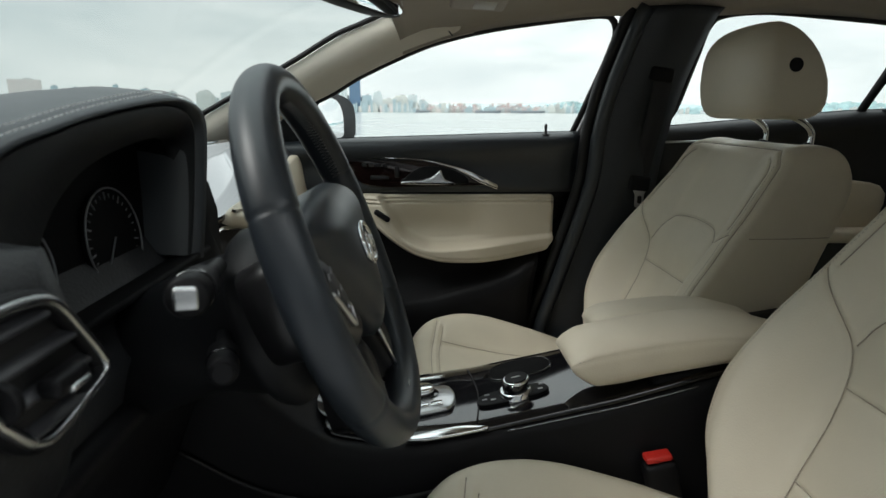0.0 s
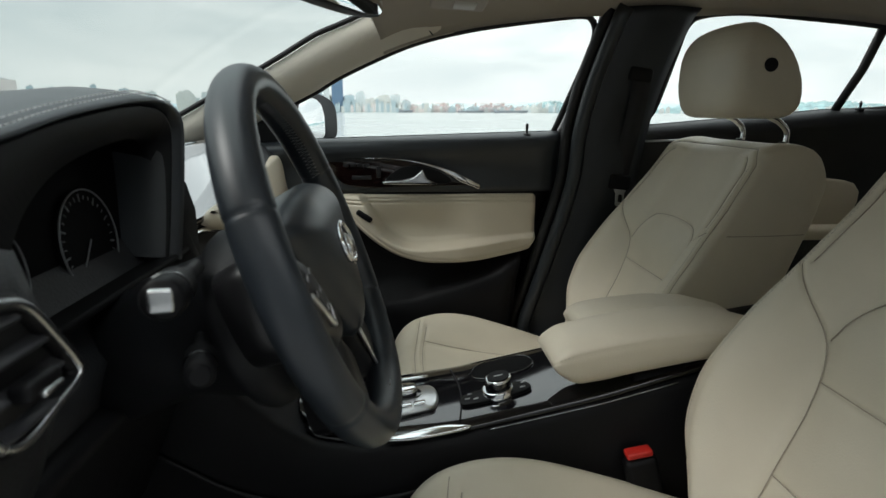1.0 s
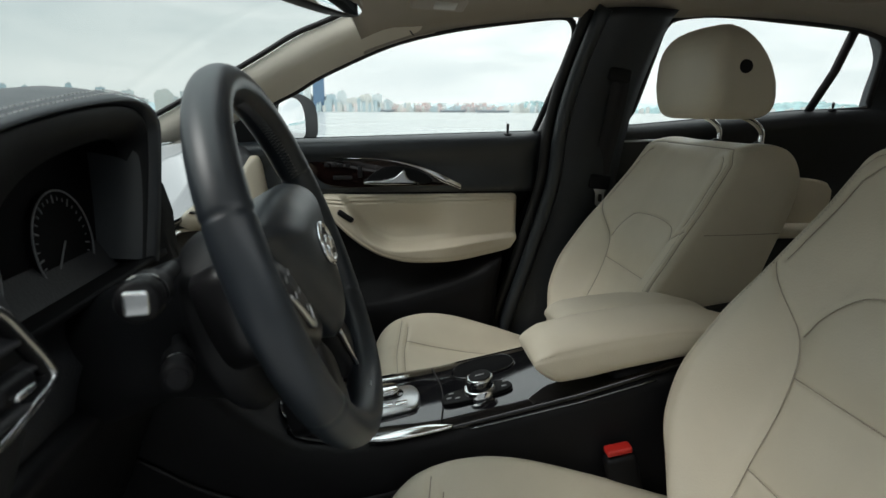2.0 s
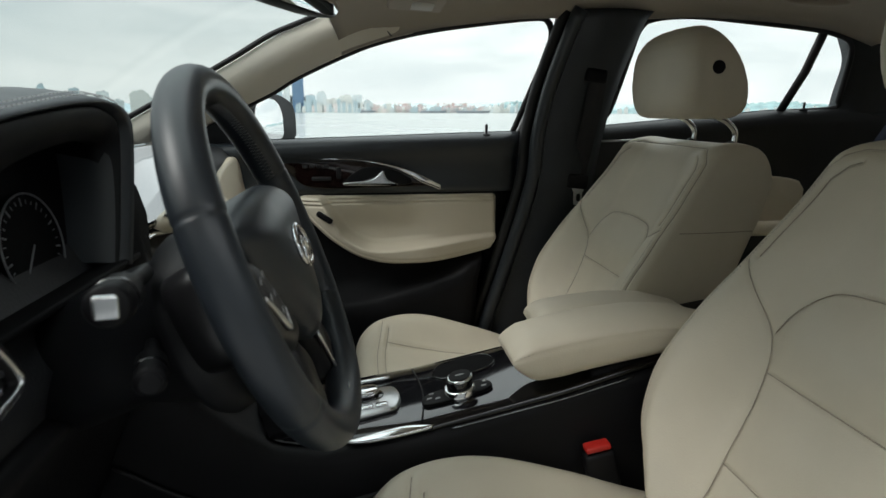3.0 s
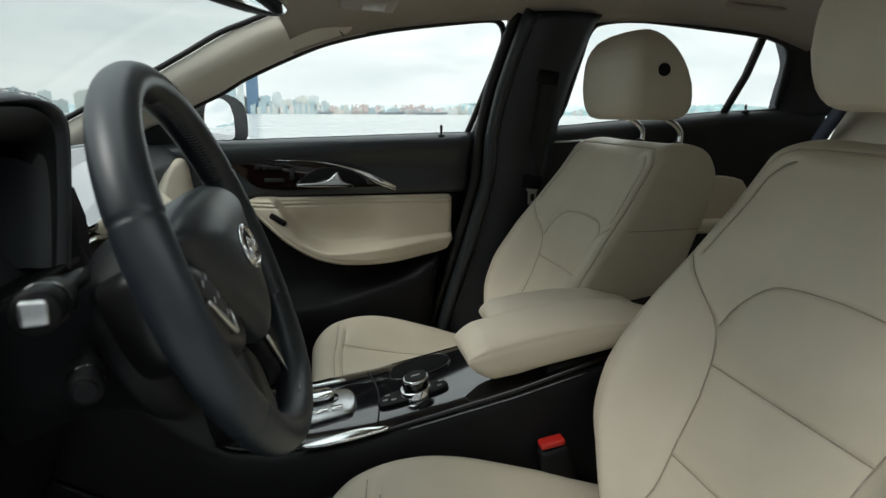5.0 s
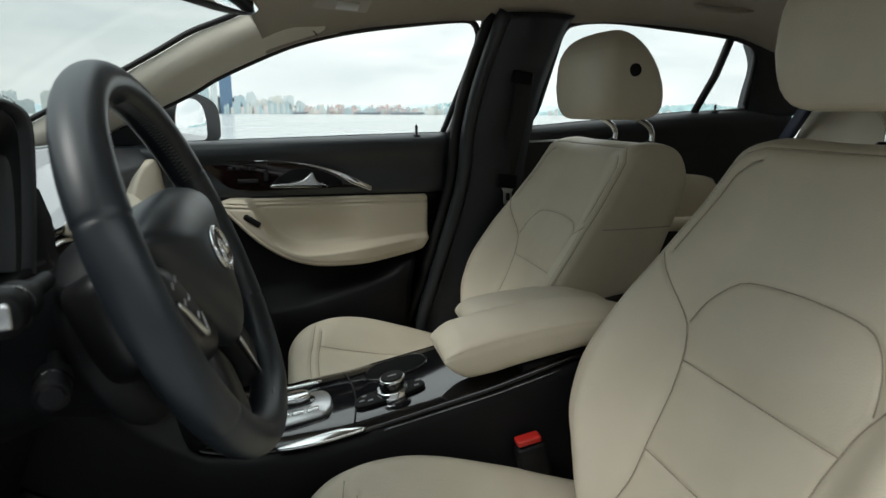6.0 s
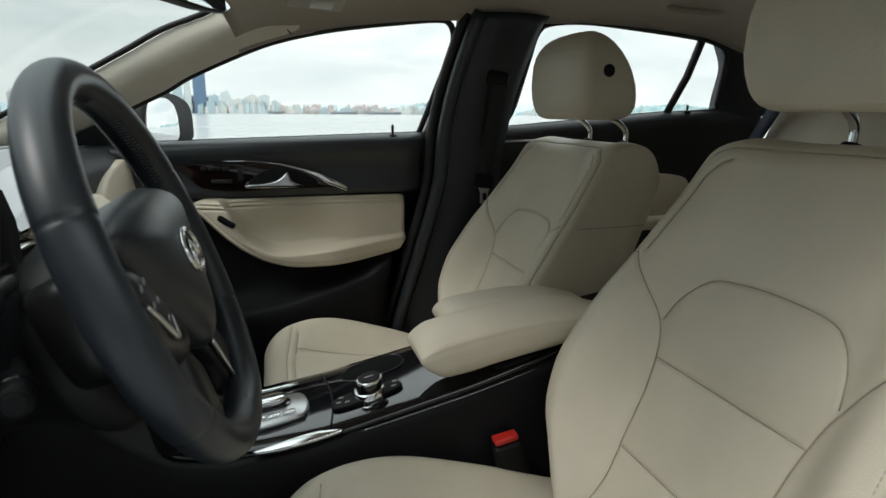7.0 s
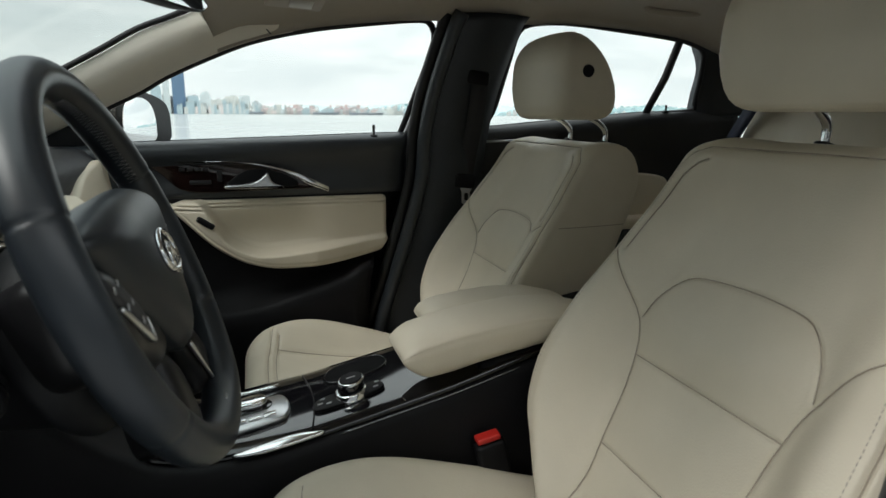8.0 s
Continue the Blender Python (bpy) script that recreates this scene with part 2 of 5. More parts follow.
def pad_ring(s, k, width, front, back, seams, edge, na, groove, gw, puff):
    """One ring of a pad: the places across it, the face's heights, the rear and the half width. k is 1 on the body and falls to 0 at a rounded end."""
    T = np.sin(np.linspace(-1, 1, na) * math.pi / 2 * 0.94) / math.sin(math.pi / 2 * 0.94)
    w = float(width(s)) - edge * 0.25 * (1 - k)
    a = T * w
    t0 = 1 - edge / w
    over = np.clip((np.abs(T) - t0) / (1 - t0), 0, 1)
    h = front(a, np.full_like(a, s))
    if seams:
        dmin = np.full_like(a, 1e9)
        for ln in seams:
            dmin = np.minimum(dmin, seg_dist(a, np.full_like(a, s), ln))
        h = h - groove * np.exp(-(dmin / gw) ** 2) + puff * (1 - np.exp(-dmin / 0.03))
    hb = float(back(s))
    h = h - edge * 0.9 * (1 - np.sqrt(np.clip(1 - over ** 2, 0, 1)))
    mid = hb + 0.45 * (h.max() - hb)
    return a, mid + (h - mid) * (0.25 + 0.75 * k), mid + (hb - mid) * (0.25 + 0.75 * k), w


class Pad:
    """An upholstered pad: rings across (a) at stations s along it; front(a, s) the face's height, back(s) the rear. place maps (a, s, h) to the world."""

    def __init__(self, stations, width, front, back, seams, place, edge=0.05, top_round=0.045, low_round=0.0, na=201, groove=0.0042, gw=0.0028, puff=0.006):
        self.args = (width, front, back, seams, edge, na, groove, gw, puff)
        self.place, self.s0, self.s1, self.tr, self.lr, self.stations = place, stations[0], stations[-1], top_round, low_round, stations

    def mesh(self):
        ss, shrink = [], []
        if self.lr:
            for p in np.linspace(90, 0, 9, endpoint=False):
                ss.append(self.s0 + self.lr * (1 - math.sin(radians(p))))
                shrink.append(math.cos(radians(p)))
        body = [s for s in self.stations if self.s0 + self.lr <= s <= self.s1 - self.tr]
        ss += body
        shrink += [1.0] * len(body)
        for p in np.linspace(0, 90, 29)[1:]:
            ss.append(self.s1 - self.tr + self.tr * math.sin(radians(p)))
            shrink.append(math.cos(radians(p)))
        rings = []
        side = np.linspace(0, 1, 7)[1:]
        for s, k in zip(ss, shrink):
            a, h, hbk, w = pad_ring(s, k, *self.args)
            r1 = [(w * (1 + 0.02 * math.sin(math.pi * q)), s, h[-1] + (hbk + 0.02 - h[-1]) * q) for q in side]
            bk = [(w * 0.96 * c, s, hbk + 0.012 * abs(c) ** 6) for c in np.linspace(1, -1, 13)]
            r2 = [(-w * (1 + 0.02 * math.sin(math.pi * q)), s, h[0] + (hbk + 0.02 - h[0]) * q) for q in side[::-1]]
            rings.append([self.place(*p) for p in list(zip(a, np.full_like(a, s), h)) + r1 + bk + r2])
        return grid(np.array(rings), close_v=True, caps=True)

    def on(self, line, lift=0.0):
        """A line (a, s) laid on the pad's face."""
        out = []
        for a, s in line:
            e = (s - (self.s1 - self.tr)) / self.tr
            k = 1.0 if e <= 0 else math.sqrt(max(0.0, 1 - min(1, e) ** 2))
            w, f, b, sm, e_, na, gr, gw, pf = self.args
            aa, h, _, _ = pad_ring(s, k, w, f, b, sm, e_, na, gr * 0.45, gw, pf)
            out.append(self.place(a, s, float(np.interp(a, aa, h)) + lift))
        return np.array(out)


def dashes(line3, length=0.004, gap=0.003, r=0.0006, lift=None):
    """Stitches along a 3D line, as one mesh of short rods."""
    line3 = np.asarray(line3, float)
    L = np.concatenate([[0], np.cumsum(np.linalg.norm(np.diff(line3, axis=0), axis=1))])
    verts, faces = [], []
    s = 0.0
    while s + length < L[-1]:
        p = [np.array([np.interp(x, L, line3[:, k]) for k in range(3)]) for x in (s, s + length)]
        d = p[1] - p[0]
        d /= np.linalg.norm(d) + 1e-9
        u = np.cross(d, (0.3, 0.5, 0.8))
        u /= np.linalg.norm(u)
        v = np.cross(d, u)
        b = len(verts)
        for q in p:
            verts += [q + r * u, q + r * v, q - r * u, q - r * v]
        faces += [(b + i, b + (i + 1) % 4, b + 4 + (i + 1) % 4, b + 4 + i) for i in range(4)] + [(b, b + 1, b + 2, b + 3), (b + 7, b + 6, b + 5, b + 4)]
        s += length + gap
    return mesh_from(verts, faces, False)
# ---------------------------------------------------------------- ground, water and far shore


def sheet(name, x0, x1, y0, y1, z, thick, material, label, category):
    bm = rbox((x1 - x0, y1 - y0, thick), 0, 1, Matrix.Translation(((x0 + x1) / 2, (y0 + y1) / 2, z - thick / 2)))
    ob = part(name, bm, material)
    for f in ob.data.polygons:
        f.use_smooth = False
    return tagged(ob, label, category, kind="structure")


CONCRETE = mat("quay_concrete", (0.27, 0.275, 0.275), 0.9, grain=0.6, grain_size=0.01, blotch=0.2, blotch_size=0.8)
# Base colour is paled to help out the reflected sky.
WATER = mat("sky_paled_water", (0.34, 0.37, 0.365), 0.2, blotch=0.15, blotch_size=40, rough_var=0.05)
wn = WATER.node_tree
wave = wn.nodes.new("ShaderNodeTexNoise")
wave.inputs["Scale"].default_value, wave.inputs["Detail"].default_value = 0.35, 6
wbump = wn.nodes.new("ShaderNodeBump")
wbump.inputs["Strength"].default_value, wbump.inputs["Distance"].default_value = 0.09, 0.4
wco = wn.nodes.new("ShaderNodeTexCoord")
wn.links.new(wco.outputs["Object"], wave.inputs["Vector"])
wn.links.new(wave.outputs["Fac"], wbump.inputs["Height"])
wn.links.new(wbump.outputs[0], wn.nodes["Principled BSDF"].inputs["Normal"])

SEA = -2.2
sheet("ground", -30, 30, -40, 7, 0.0, 0.4, CONCRETE, "pale worn concrete quay that the car stands on", "ground")
# Unseen wall, added to block low sky light from the driver's side.
sheet("light_blocking_wall", -30, 30, -6.6, -6.0, 5.5, 5.5, CONCRETE, "unseen plain concrete wall added to block side light", "wall")
sheet("water", -4500, 4500, -40.0, 4800, SEA, 1.0, WATER, "calm bay water, colour paled for the reflected overcast sky", "water")

FAR = 1700.0
QUAY = Vector((-0.08, -0.88, 0.0))


def far_point(bearing, dist=FAR):
    """A place on the water's far edge, by its bearing in degrees from +y towards +x."""
    b = radians(bearing)
    return QUAY.x + dist * math.sin(b), QUAY.y + dist * math.cos(b)


def building_mat(name, wall, glass, sx, sz):
    """A facade with rows of windows, its colours faded to paint in distance haze."""
    m = mat(name, wall, 0.8, blotch=0.1, blotch_size=30)
    nt = m.node_tree
    p = nt.nodes["Principled BSDF"]
    co = nt.nodes.new("ShaderNodeTexCoord")
    mp = nt.nodes.new("ShaderNodeMapping")
    mp.inputs["Rotation"].default_value = (radians(90), 0, 0)
    nt.links.new(co.outputs["Object"], mp.inputs[0])
    br = nt.nodes.new("ShaderNodeTexBrick")
    br.offset = 0.0
    br.inputs["Scale"].default_value = 1.0
    br.inputs["Brick Width"].default_value, br.inputs["Row Height"].default_value = sx, sz
    br.inputs["Mortar Size"].default_value = min(sx, sz) * 0.22
    br.inputs["Color1"].default_value = (*glass, 1)
    br.inputs["Color2"].default_value = (*[c * 1.25 for c in glass], 1)
    br.inputs["Mortar"].default_value = (*wall, 1)
    nt.links.new(mp.outputs[0], br.inputs["Vector"])
    nt.links.new(br.outputs["Color"], p.inputs["Base Color"])
    return m


# Wall and window colours are blended towards a pale haze tint.
B_BLUE = building_mat("blue_glass_tower", (0.15, 0.23, 0.33), (0.09, 0.16, 0.26), 6, 4)
B_TEAL = building_mat("teal_glass_tower", (0.46, 0.55, 0.58), (0.36, 0.47, 0.51), 6, 4)
B_PALE = building_mat("pale_concrete_block", (0.66, 0.69, 0.68), (0.48, 0.55, 0.57), 7, 4)
B_CREAM = building_mat("cream_rendered_block", (0.66, 0.65, 0.60), (0.50, 0.54, 0.54), 7, 4)
B_BRICK = building_mat("hazed_rose_brick_block", (0.76, 0.67, 0.64), (0.62, 0.60, 0.59), 6, 4)
B_WHITE = building_mat("white_rendered_block", (0.80, 0.80, 0.78), (0.60, 0.64, 0.65), 7, 4)
B_ROOF = building_mat("red_brown_port_block", (0.58, 0.42, 0.40), (0.46, 0.40, 0.39), 8, 5)
SHED = mat("pale_port_shed", (0.55, 0.56, 0.55), 0.8, blotch=0.15, blotch_size=12)
# Crane red is greyed and lightened to paint in the distance haze.
CRANE_RED = mat("hazed_red_crane_paint", (0.60, 0.46, 0.45), 0.6, blotch=0.15, blotch_size=4)
# Both hill colours carry the distance haze as a pale blue cast.
TREES = mat("hazed_wooded_slope", (0.24, 0.35, 0.36), 0.95, blotch=0.45, blotch_size=25)
HAZE_HILL = mat("haze_blue_ridge", (0.44, 0.55, 0.59), 1.0, blotch=0.12, blotch_size=120)
SHIP_DARK = mat("dark_ship_hull", (0.22, 0.25, 0.28), 0.6, blotch=0.2, blotch_size=8)


def building(bearing, width_deg, height_px, material, label, kind=0, dist=FAR, depth=40.0):
    """One building: a body with a set-back crown, plant room and parapet."""
    bearing += 2.5 if bearing < -1.5 else 0.0
    x, y = far_point(bearing, dist)
    w = math.radians(width_deg) * dist
    h = height_px * (0.84 if bearing > -13 else 0.66) / 1034.0 * dist + 3.3
    t = thing("building", label, "building", "city skyline", at=(x, y, SEA))
    t.rotation_euler = (0, 0, -radians(bearing))
    crown = 0.0 if kind == 0 else 0.12 * h
    part("facade", rbox((w, depth, h - crown), 0, 1, Matrix.Translation((0, depth / 2, (h - crown) / 2))), material, t, sharp=30)
    if crown:
        if kind == 2:
            bm = bmesh.new()
            out = [(-w / 2, 0), (w / 2, 0), (w / 2, crown), (-w / 2 * 0.2, crown * 0.75), (-w / 2, crown * 0.3)]
            bm = slab(out, depth * 0.8, basis((0, depth * 0.9, h - crown), (1, 0, 0), (0, 0, 1), (0, -1, 0)), 0)
        else:
            bm = rbox((w * 0.72, depth * 0.7, crown), 0, 1, Matrix.Translation((0, depth / 2, h - crown / 2)))
        part("crown", bm, material, t, sharp=30)
    part("plant_room", rbox((w * 0.3, depth * 0.3, 4), 0, 1, Matrix.Translation((w * 0.1, depth / 2, h + 1.5))), SHED, t, sharp=30)
    return t


rb = random.Random(4)
building(-8.3, 1.05, 96, B_BLUE, "tall dark blue glass tower on the far shore", 2)
building(-9.3, 0.55, 62, B_PALE, "pale slender tower beside the blue glass tower")
building(-10.1, 0.8, 54, B_TEAL, "teal glass high-rise on the far shore", 1)
building(-11.4, 1.1, 40, B_TEAL, "teal glass office block on the far shore")
building(-7.2, 0.9, 31, B_TEAL, "teal glass mid-rise on the far shore")
building(-6.2, 0.9, 38, B_PALE, "pale stepped mid-rise with a plant room", 1)
building(-5.2, 1.1, 24, B_CREAM, "cream apartment block on the far shore")
building(-4.0, 1.5, 31, B_CREAM, "broad cream apartment block on the shore", 1)
building(-2.9, 0.9, 32, B_PALE, "pale concrete block beside the cream block")
building(-1.9, 0.8, 20, B_PALE, "low pale office block by the water")
for k in range(30):
    building(-8.4 + k * 0.27 + rb.uniform(-0.1, 0.1), rb.uniform(0.2, 0.5), rb.uniform(6, 23), rb.choice([B_PALE, B_TEAL, B_TEAL, B_PALE, B_CREAM, B_BRICK]),
             "low waterfront block on the far shore", dist=FAR - 30)
for k in range(46):
    building(-10.6 + k * 0.205 + rb.uniform(-0.08, 0.08), rb.uniform(0.22, 0.6), rb.uniform(14, 34) * (1 - 0.35 * k / 46), rb.choice([B_PALE, B_TEAL, B_WHITE, B_CREAM, B_WHITE]),
             "hazy city block on the far shore", rb.choice((0, 0, 1)), dist=FAR + 25 + 3 * (k % 7))
for k in range(64):
    building(-1.4 + k * 0.26 + rb.uniform(-0.1, 0.1), rb.uniform(0.15, 0.5), rb.uniform(6, 17), rb.choice([B_WHITE, SHED, B_CREAM, B_ROOF, B_TEAL, B_WHITE, B_ROOF]),
             "small port building along the far shore", dist=FAR + 5 + 4 * (k % 5))
building(-34.6, 2.2, 62, B_BRICK, "broad rose brick block beyond the windscreen")
building(-32.7, 0.5, 50, B_TEAL, "slim teal tower beyond the windscreen")
building(-31.3, 0.45, 48, B_TEAL, "slim teal tower beyond the windscreen")
building(-28.4, 0.6, 55, B_TEAL, "dark teal tower beyond the windscreen", 1)
building(-26.2, 0.7, 48, B_TEAL, "teal office tower beyond the windscreen")
building(-24.2, 0.9, 42, B_PALE, "pale office tower beyond the windscreen")
building(-21.5, 1.5, 45, B_CREAM, "cream high-rise beyond the windscreen", 1)
building(-19.6, 1.2, 43, B_PALE, "pale high-rise beyond the windscreen")
for k in range(14):
    b = -37 + k * 1.75 + rb.uniform(-0.4, 0.4)
    building(b, rb.uniform(0.8, 1.6), rb.uniform(14, 30), rb.choice([B_PALE, B_TEAL, B_CREAM, B_PALE]), "mid-rise city block on the far shore", dist=FAR + 60)
for k in range(8):
    building(-16.5 + k * 0.7, rb.uniform(0.5, 0.9), rb.uniform(25, 48), rb.choice([B_PALE, B_TEAL, B_TEAL]), "city tower seen past the pillar", dist=FAR + 50)
for k in range(26):
    b = -1.2 + k * 0.56 + rb.uniform(-0.15, 0.15)
    building(b, rb.uniform(0.35, 0.8), rb.uniform(5, 12), rb.choice([SHED, B_PALE, B_CREAM, B_BRICK, B_TEAL]), "low port shed along the far shore", dist=FAR - 20)
for k in range(22):
    b = 24.0 + k * 0.9 + rb.uniform(-0.3, 0.3)
    building(b, rb.uniform(0.35, 0.9), rb.uniform(4, 10), rb.choice([SHED, B_PALE, SHED, B_TEAL]), "low waterfront shed under the ridge", dist=FAR - 10)


def crane(bearing, s=1.0):
    x, y = far_point(bearing, FAR - 40)
    t = thing("gantry_crane", "red port gantry crane at the waterside, paled for haze", "crane", "port cranes", at=(x, y, SEA))
    t.rotation_euler = (0, 0, -radians(bearing) + 0.3)
    for sx in (-8, 8):
        for sy in (0, 14):
            part("leg", rbox((1.6, 1.6, 30 * s), 0, 1, Matrix.Translation((sx * s, sy, 15 * s))), CRANE_RED, t)
    part("boom", rbox((46 * s, 3, 2.4), 0, 1, pose(6 * s, 6, 31 * s, 0, -6, 0)), CRANE_RED, t)
    part("mast", rbox((1.8, 1.8, 18 * s), 0, 1, Matrix.Translation((-3 * s, 6, 40 * s))), CRANE_RED, t)
    part("stay", tube([(-3 * s, 6, 48 * s), (26 * s, 6, 35 * s)], 0.7, 6), CRANE_RED, t)
    part("machine_house", rbox((9 * s, 6, 4), 0, 1, Matrix.Translation((-8 * s, 6, 33 * s))), SHED, t)


for b, s in ((1.3, 0.45), (3.6, 0.56), (4.4, 0.46), (5.6, 0.4), (7.9, 0.55), (8.7, 0.58), (9.4, 0.55), (10.3, 0.45), (11.3, 0.4)):
    crane(b, s)


def ship(bearing, length):
    x, y = far_point(bearing, FAR - 120)
    t = thing("cargo_ship", "dark cargo ship moored at the far quay", "ship", "moored ships", at=(x, y, SEA))
    t.rotation_euler = (0, 0, -radians(bearing))
    out = [(-length / 2, 0), (length / 2 - 6, 0), (length / 2, 6), (-length / 2, 6)]
    part("hull", slab(out, 14, basis((0, 7, 0), (1, 0, 0), (0, 0, 1), (0, -1, 0)), 0), SHIP_DARK, t)
    part("bridge", rbox((9, 9, 9), 0, 1, Matrix.Translation((-length * 0.35, 0, 10))), SHED, t)


ship(6.8, 70)
ship(10.6, 90)
ship(0.6, 40)


def ridge(name, b0, b1, dist, heights, material, label, rough, seed):
    """A long wooded rise with an uneven crest; heights in metres along it."""
    n, m = 220, 10
    rg = np.random.default_rng(seed)
    crest = np.interp(np.linspace(0, 1, n), np.linspace(0, 1, len(heights)), heights)
    for w, amp in ((3, 1.0), (1, 0.7)):
        e = rg.normal(size=n)
        crest = crest + rough * amp * np.convolve(e, np.ones(w) / w, "same") * (crest > 1)
    P = np.zeros((n, m, 3))
    for i, b in enumerate(np.linspace(b0, b1, n)):
        for j in range(m):
            q = j / (m - 1)
            x, y = far_point(b, dist + 260 * q)
            P[i, j] = x, y, SEA - 1 + max(0, crest[i]) * math.sin(min(1, q * 1.7) * math.pi / 2) * (1 if q < 0.6 else 1 - (q - 0.6) * 1.5) + (rg.normal() * rough * 0.4 if 0 < j < m - 1 else 0)
    return tagged(part(name, grid(P), material), label, "hill", kind="structure")


ridge("wooded_hill", 9.5, 22.0, FAR + 30, [0, 12, 20, 26, 33, 38, 30, 30, 28, 30, 26, 18, 10], TREES, "dark green wooded hill on the far shore", 2.2, 3)
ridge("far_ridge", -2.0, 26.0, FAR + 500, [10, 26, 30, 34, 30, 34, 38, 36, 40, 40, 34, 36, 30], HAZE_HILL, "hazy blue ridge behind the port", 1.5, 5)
ridge("long_ridge", 23.0, 62.0, FAR + 20, [12, 22, 27, 24, 30, 34, 26, 22, 34, 36, 30, 26, 30, 20], TREES, "long blue-green wooded ridge across the bay", 2.4, 8)
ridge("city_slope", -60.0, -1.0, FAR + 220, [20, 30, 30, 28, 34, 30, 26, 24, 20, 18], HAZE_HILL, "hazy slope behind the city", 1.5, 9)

# ---------------------------------------------------------------- car shell


def belt(x):
    """Height of the window sill along the passenger side."""
    return float(np.interp(x, (-0.6, -0.341, 0.321, 0.568, 1.10, 1.27, 1.6), (1.02, 1.035, 1.057, 1.072, 1.118, 1.125, 1.15)))


def glass_y(z):
    return 0.70 - 0.42 * (z - 1.05)


WIN_TOP = smooth_line([(-0.52, 1.052), (-0.44, 1.09), (-0.381, 1.12), (-0.304, 1.157), (-0.239, 1.194), (-0.112, 1.25), (-0.029, 1.278), (0.091, 1.304), (0.244, 1.323), (0.347, 1.331),
                       (0.5, 1.333), (0.639, 1.336), (0.747, 1.342), (0.93, 1.337), (1.109, 1.323), (1.199, 1.304), (1.35, 1.26), (1.5, 1.2)], 90)


def win_top(x):
    return float(np.interp(x, WIN_TOP[:, 0], WIN_TOP[:, 1]))


def side_loop(pts, n):
    """Window outline (x, z) as 3D points on the leaning glass."""
    q = smooth_line(pts, n, True)
    return [(x, glass_y(z), z) for x, z in q]


floor_pan = tagged(part("floor", rbox((2.6, 1.44, 0.05), 0.01, 2, Matrix.Translation((0.45, 0, 0.305))), CARPET), "black carpeted floor of the car", "floor", kind="structure")
for sx, nm in ((-0.72, "sill_driver"), (0.735, "sill_passenger")):
    tagged(part(nm, rbox((2.6, 0.09, 0.2), 0.02, 3, Matrix.Translation((0.45, sx, 0.34))), PLASTIC), "black plastic door sill", "sill", kind="structure")
tagged(part("firewall", rbox((0.05, 1.4, 0.7), 0.01, 2, Matrix.Translation((-0.82, 0, 0.66))), CARPET), "black lined bulkhead under the dashboard", "bulkhead", kind="structure")
tagged(part("rear_bulkhead", rbox((0.05, 1.36, 0.8), 0.01, 2, Matrix.Translation((1.62, 0, 0.72))), CARPET), "black lined panel behind the rear seat", "bulkhead", kind="structure")

# headliner: a curved roof lining from one side rail to the other
xs = np.concatenate([np.linspace(-0.13, 1.2, 54), np.linspace(1.25, 1.6, 8)])
cross = [(1.0, 0.0), (0.975, 0.018), (0.93, 0.034), (0.86, 0.048), (0.7, 0.064), (0.45, 0.078), (0.2, 0.085), (0.0, 0.087)]
cross = cross + [(-a, b) for a, b in cross[-2::-1]]
P = []
for x in xs:
    ze = win_top(x)
    ye = glass_y(ze) - 0.004
    P.append([(x - 0.05 * (1 - a * a) * (1 if x < 0.3 else 0) * (0.3 - x) / 0.43, ye * a, ze + b) for a, b in cross])
P = np.array(P)
up = P[:, ::-1].copy()
up[:, :, 2] += 0.03
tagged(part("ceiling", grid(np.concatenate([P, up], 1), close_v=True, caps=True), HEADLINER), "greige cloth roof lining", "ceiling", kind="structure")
outer = P.copy()
outer[:, :, 2] += 0.034
outer[:, :, 1] *= 1.04
up = outer[:, ::-1].copy()
up[:, :, 2] += 0.012
tagged(part("roof_skin", grid(np.concatenate([outer, up], 1), close_v=True, caps=True), PAINT), "dark painted steel roof of the car", "roof", kind="structure")


def strip(lower, upper, bulge, n=5, thick=0.03, outward=(0, 1, 0)):
    """A solid band between two lines, bulging inwards, with thickness outwards."""
    A, B = np.asarray(lower, float), np.asarray(upper, float)
    o = np.asarray(outward, float)
    q = np.linspace(0, 1, n)
    inner = A[:, None] * (1 - q)[None, :, None] + B[:, None] * q[None, :, None] - o * (bulge * np.sin(q * math.pi))[None, :, None]
    outr = inner[:, ::-1] + o * thick + o * (bulge * np.sin(q[::-1] * math.pi))[None, :, None]
    return grid(np.concatenate([inner, outr], 1), close_v=True, caps=True)


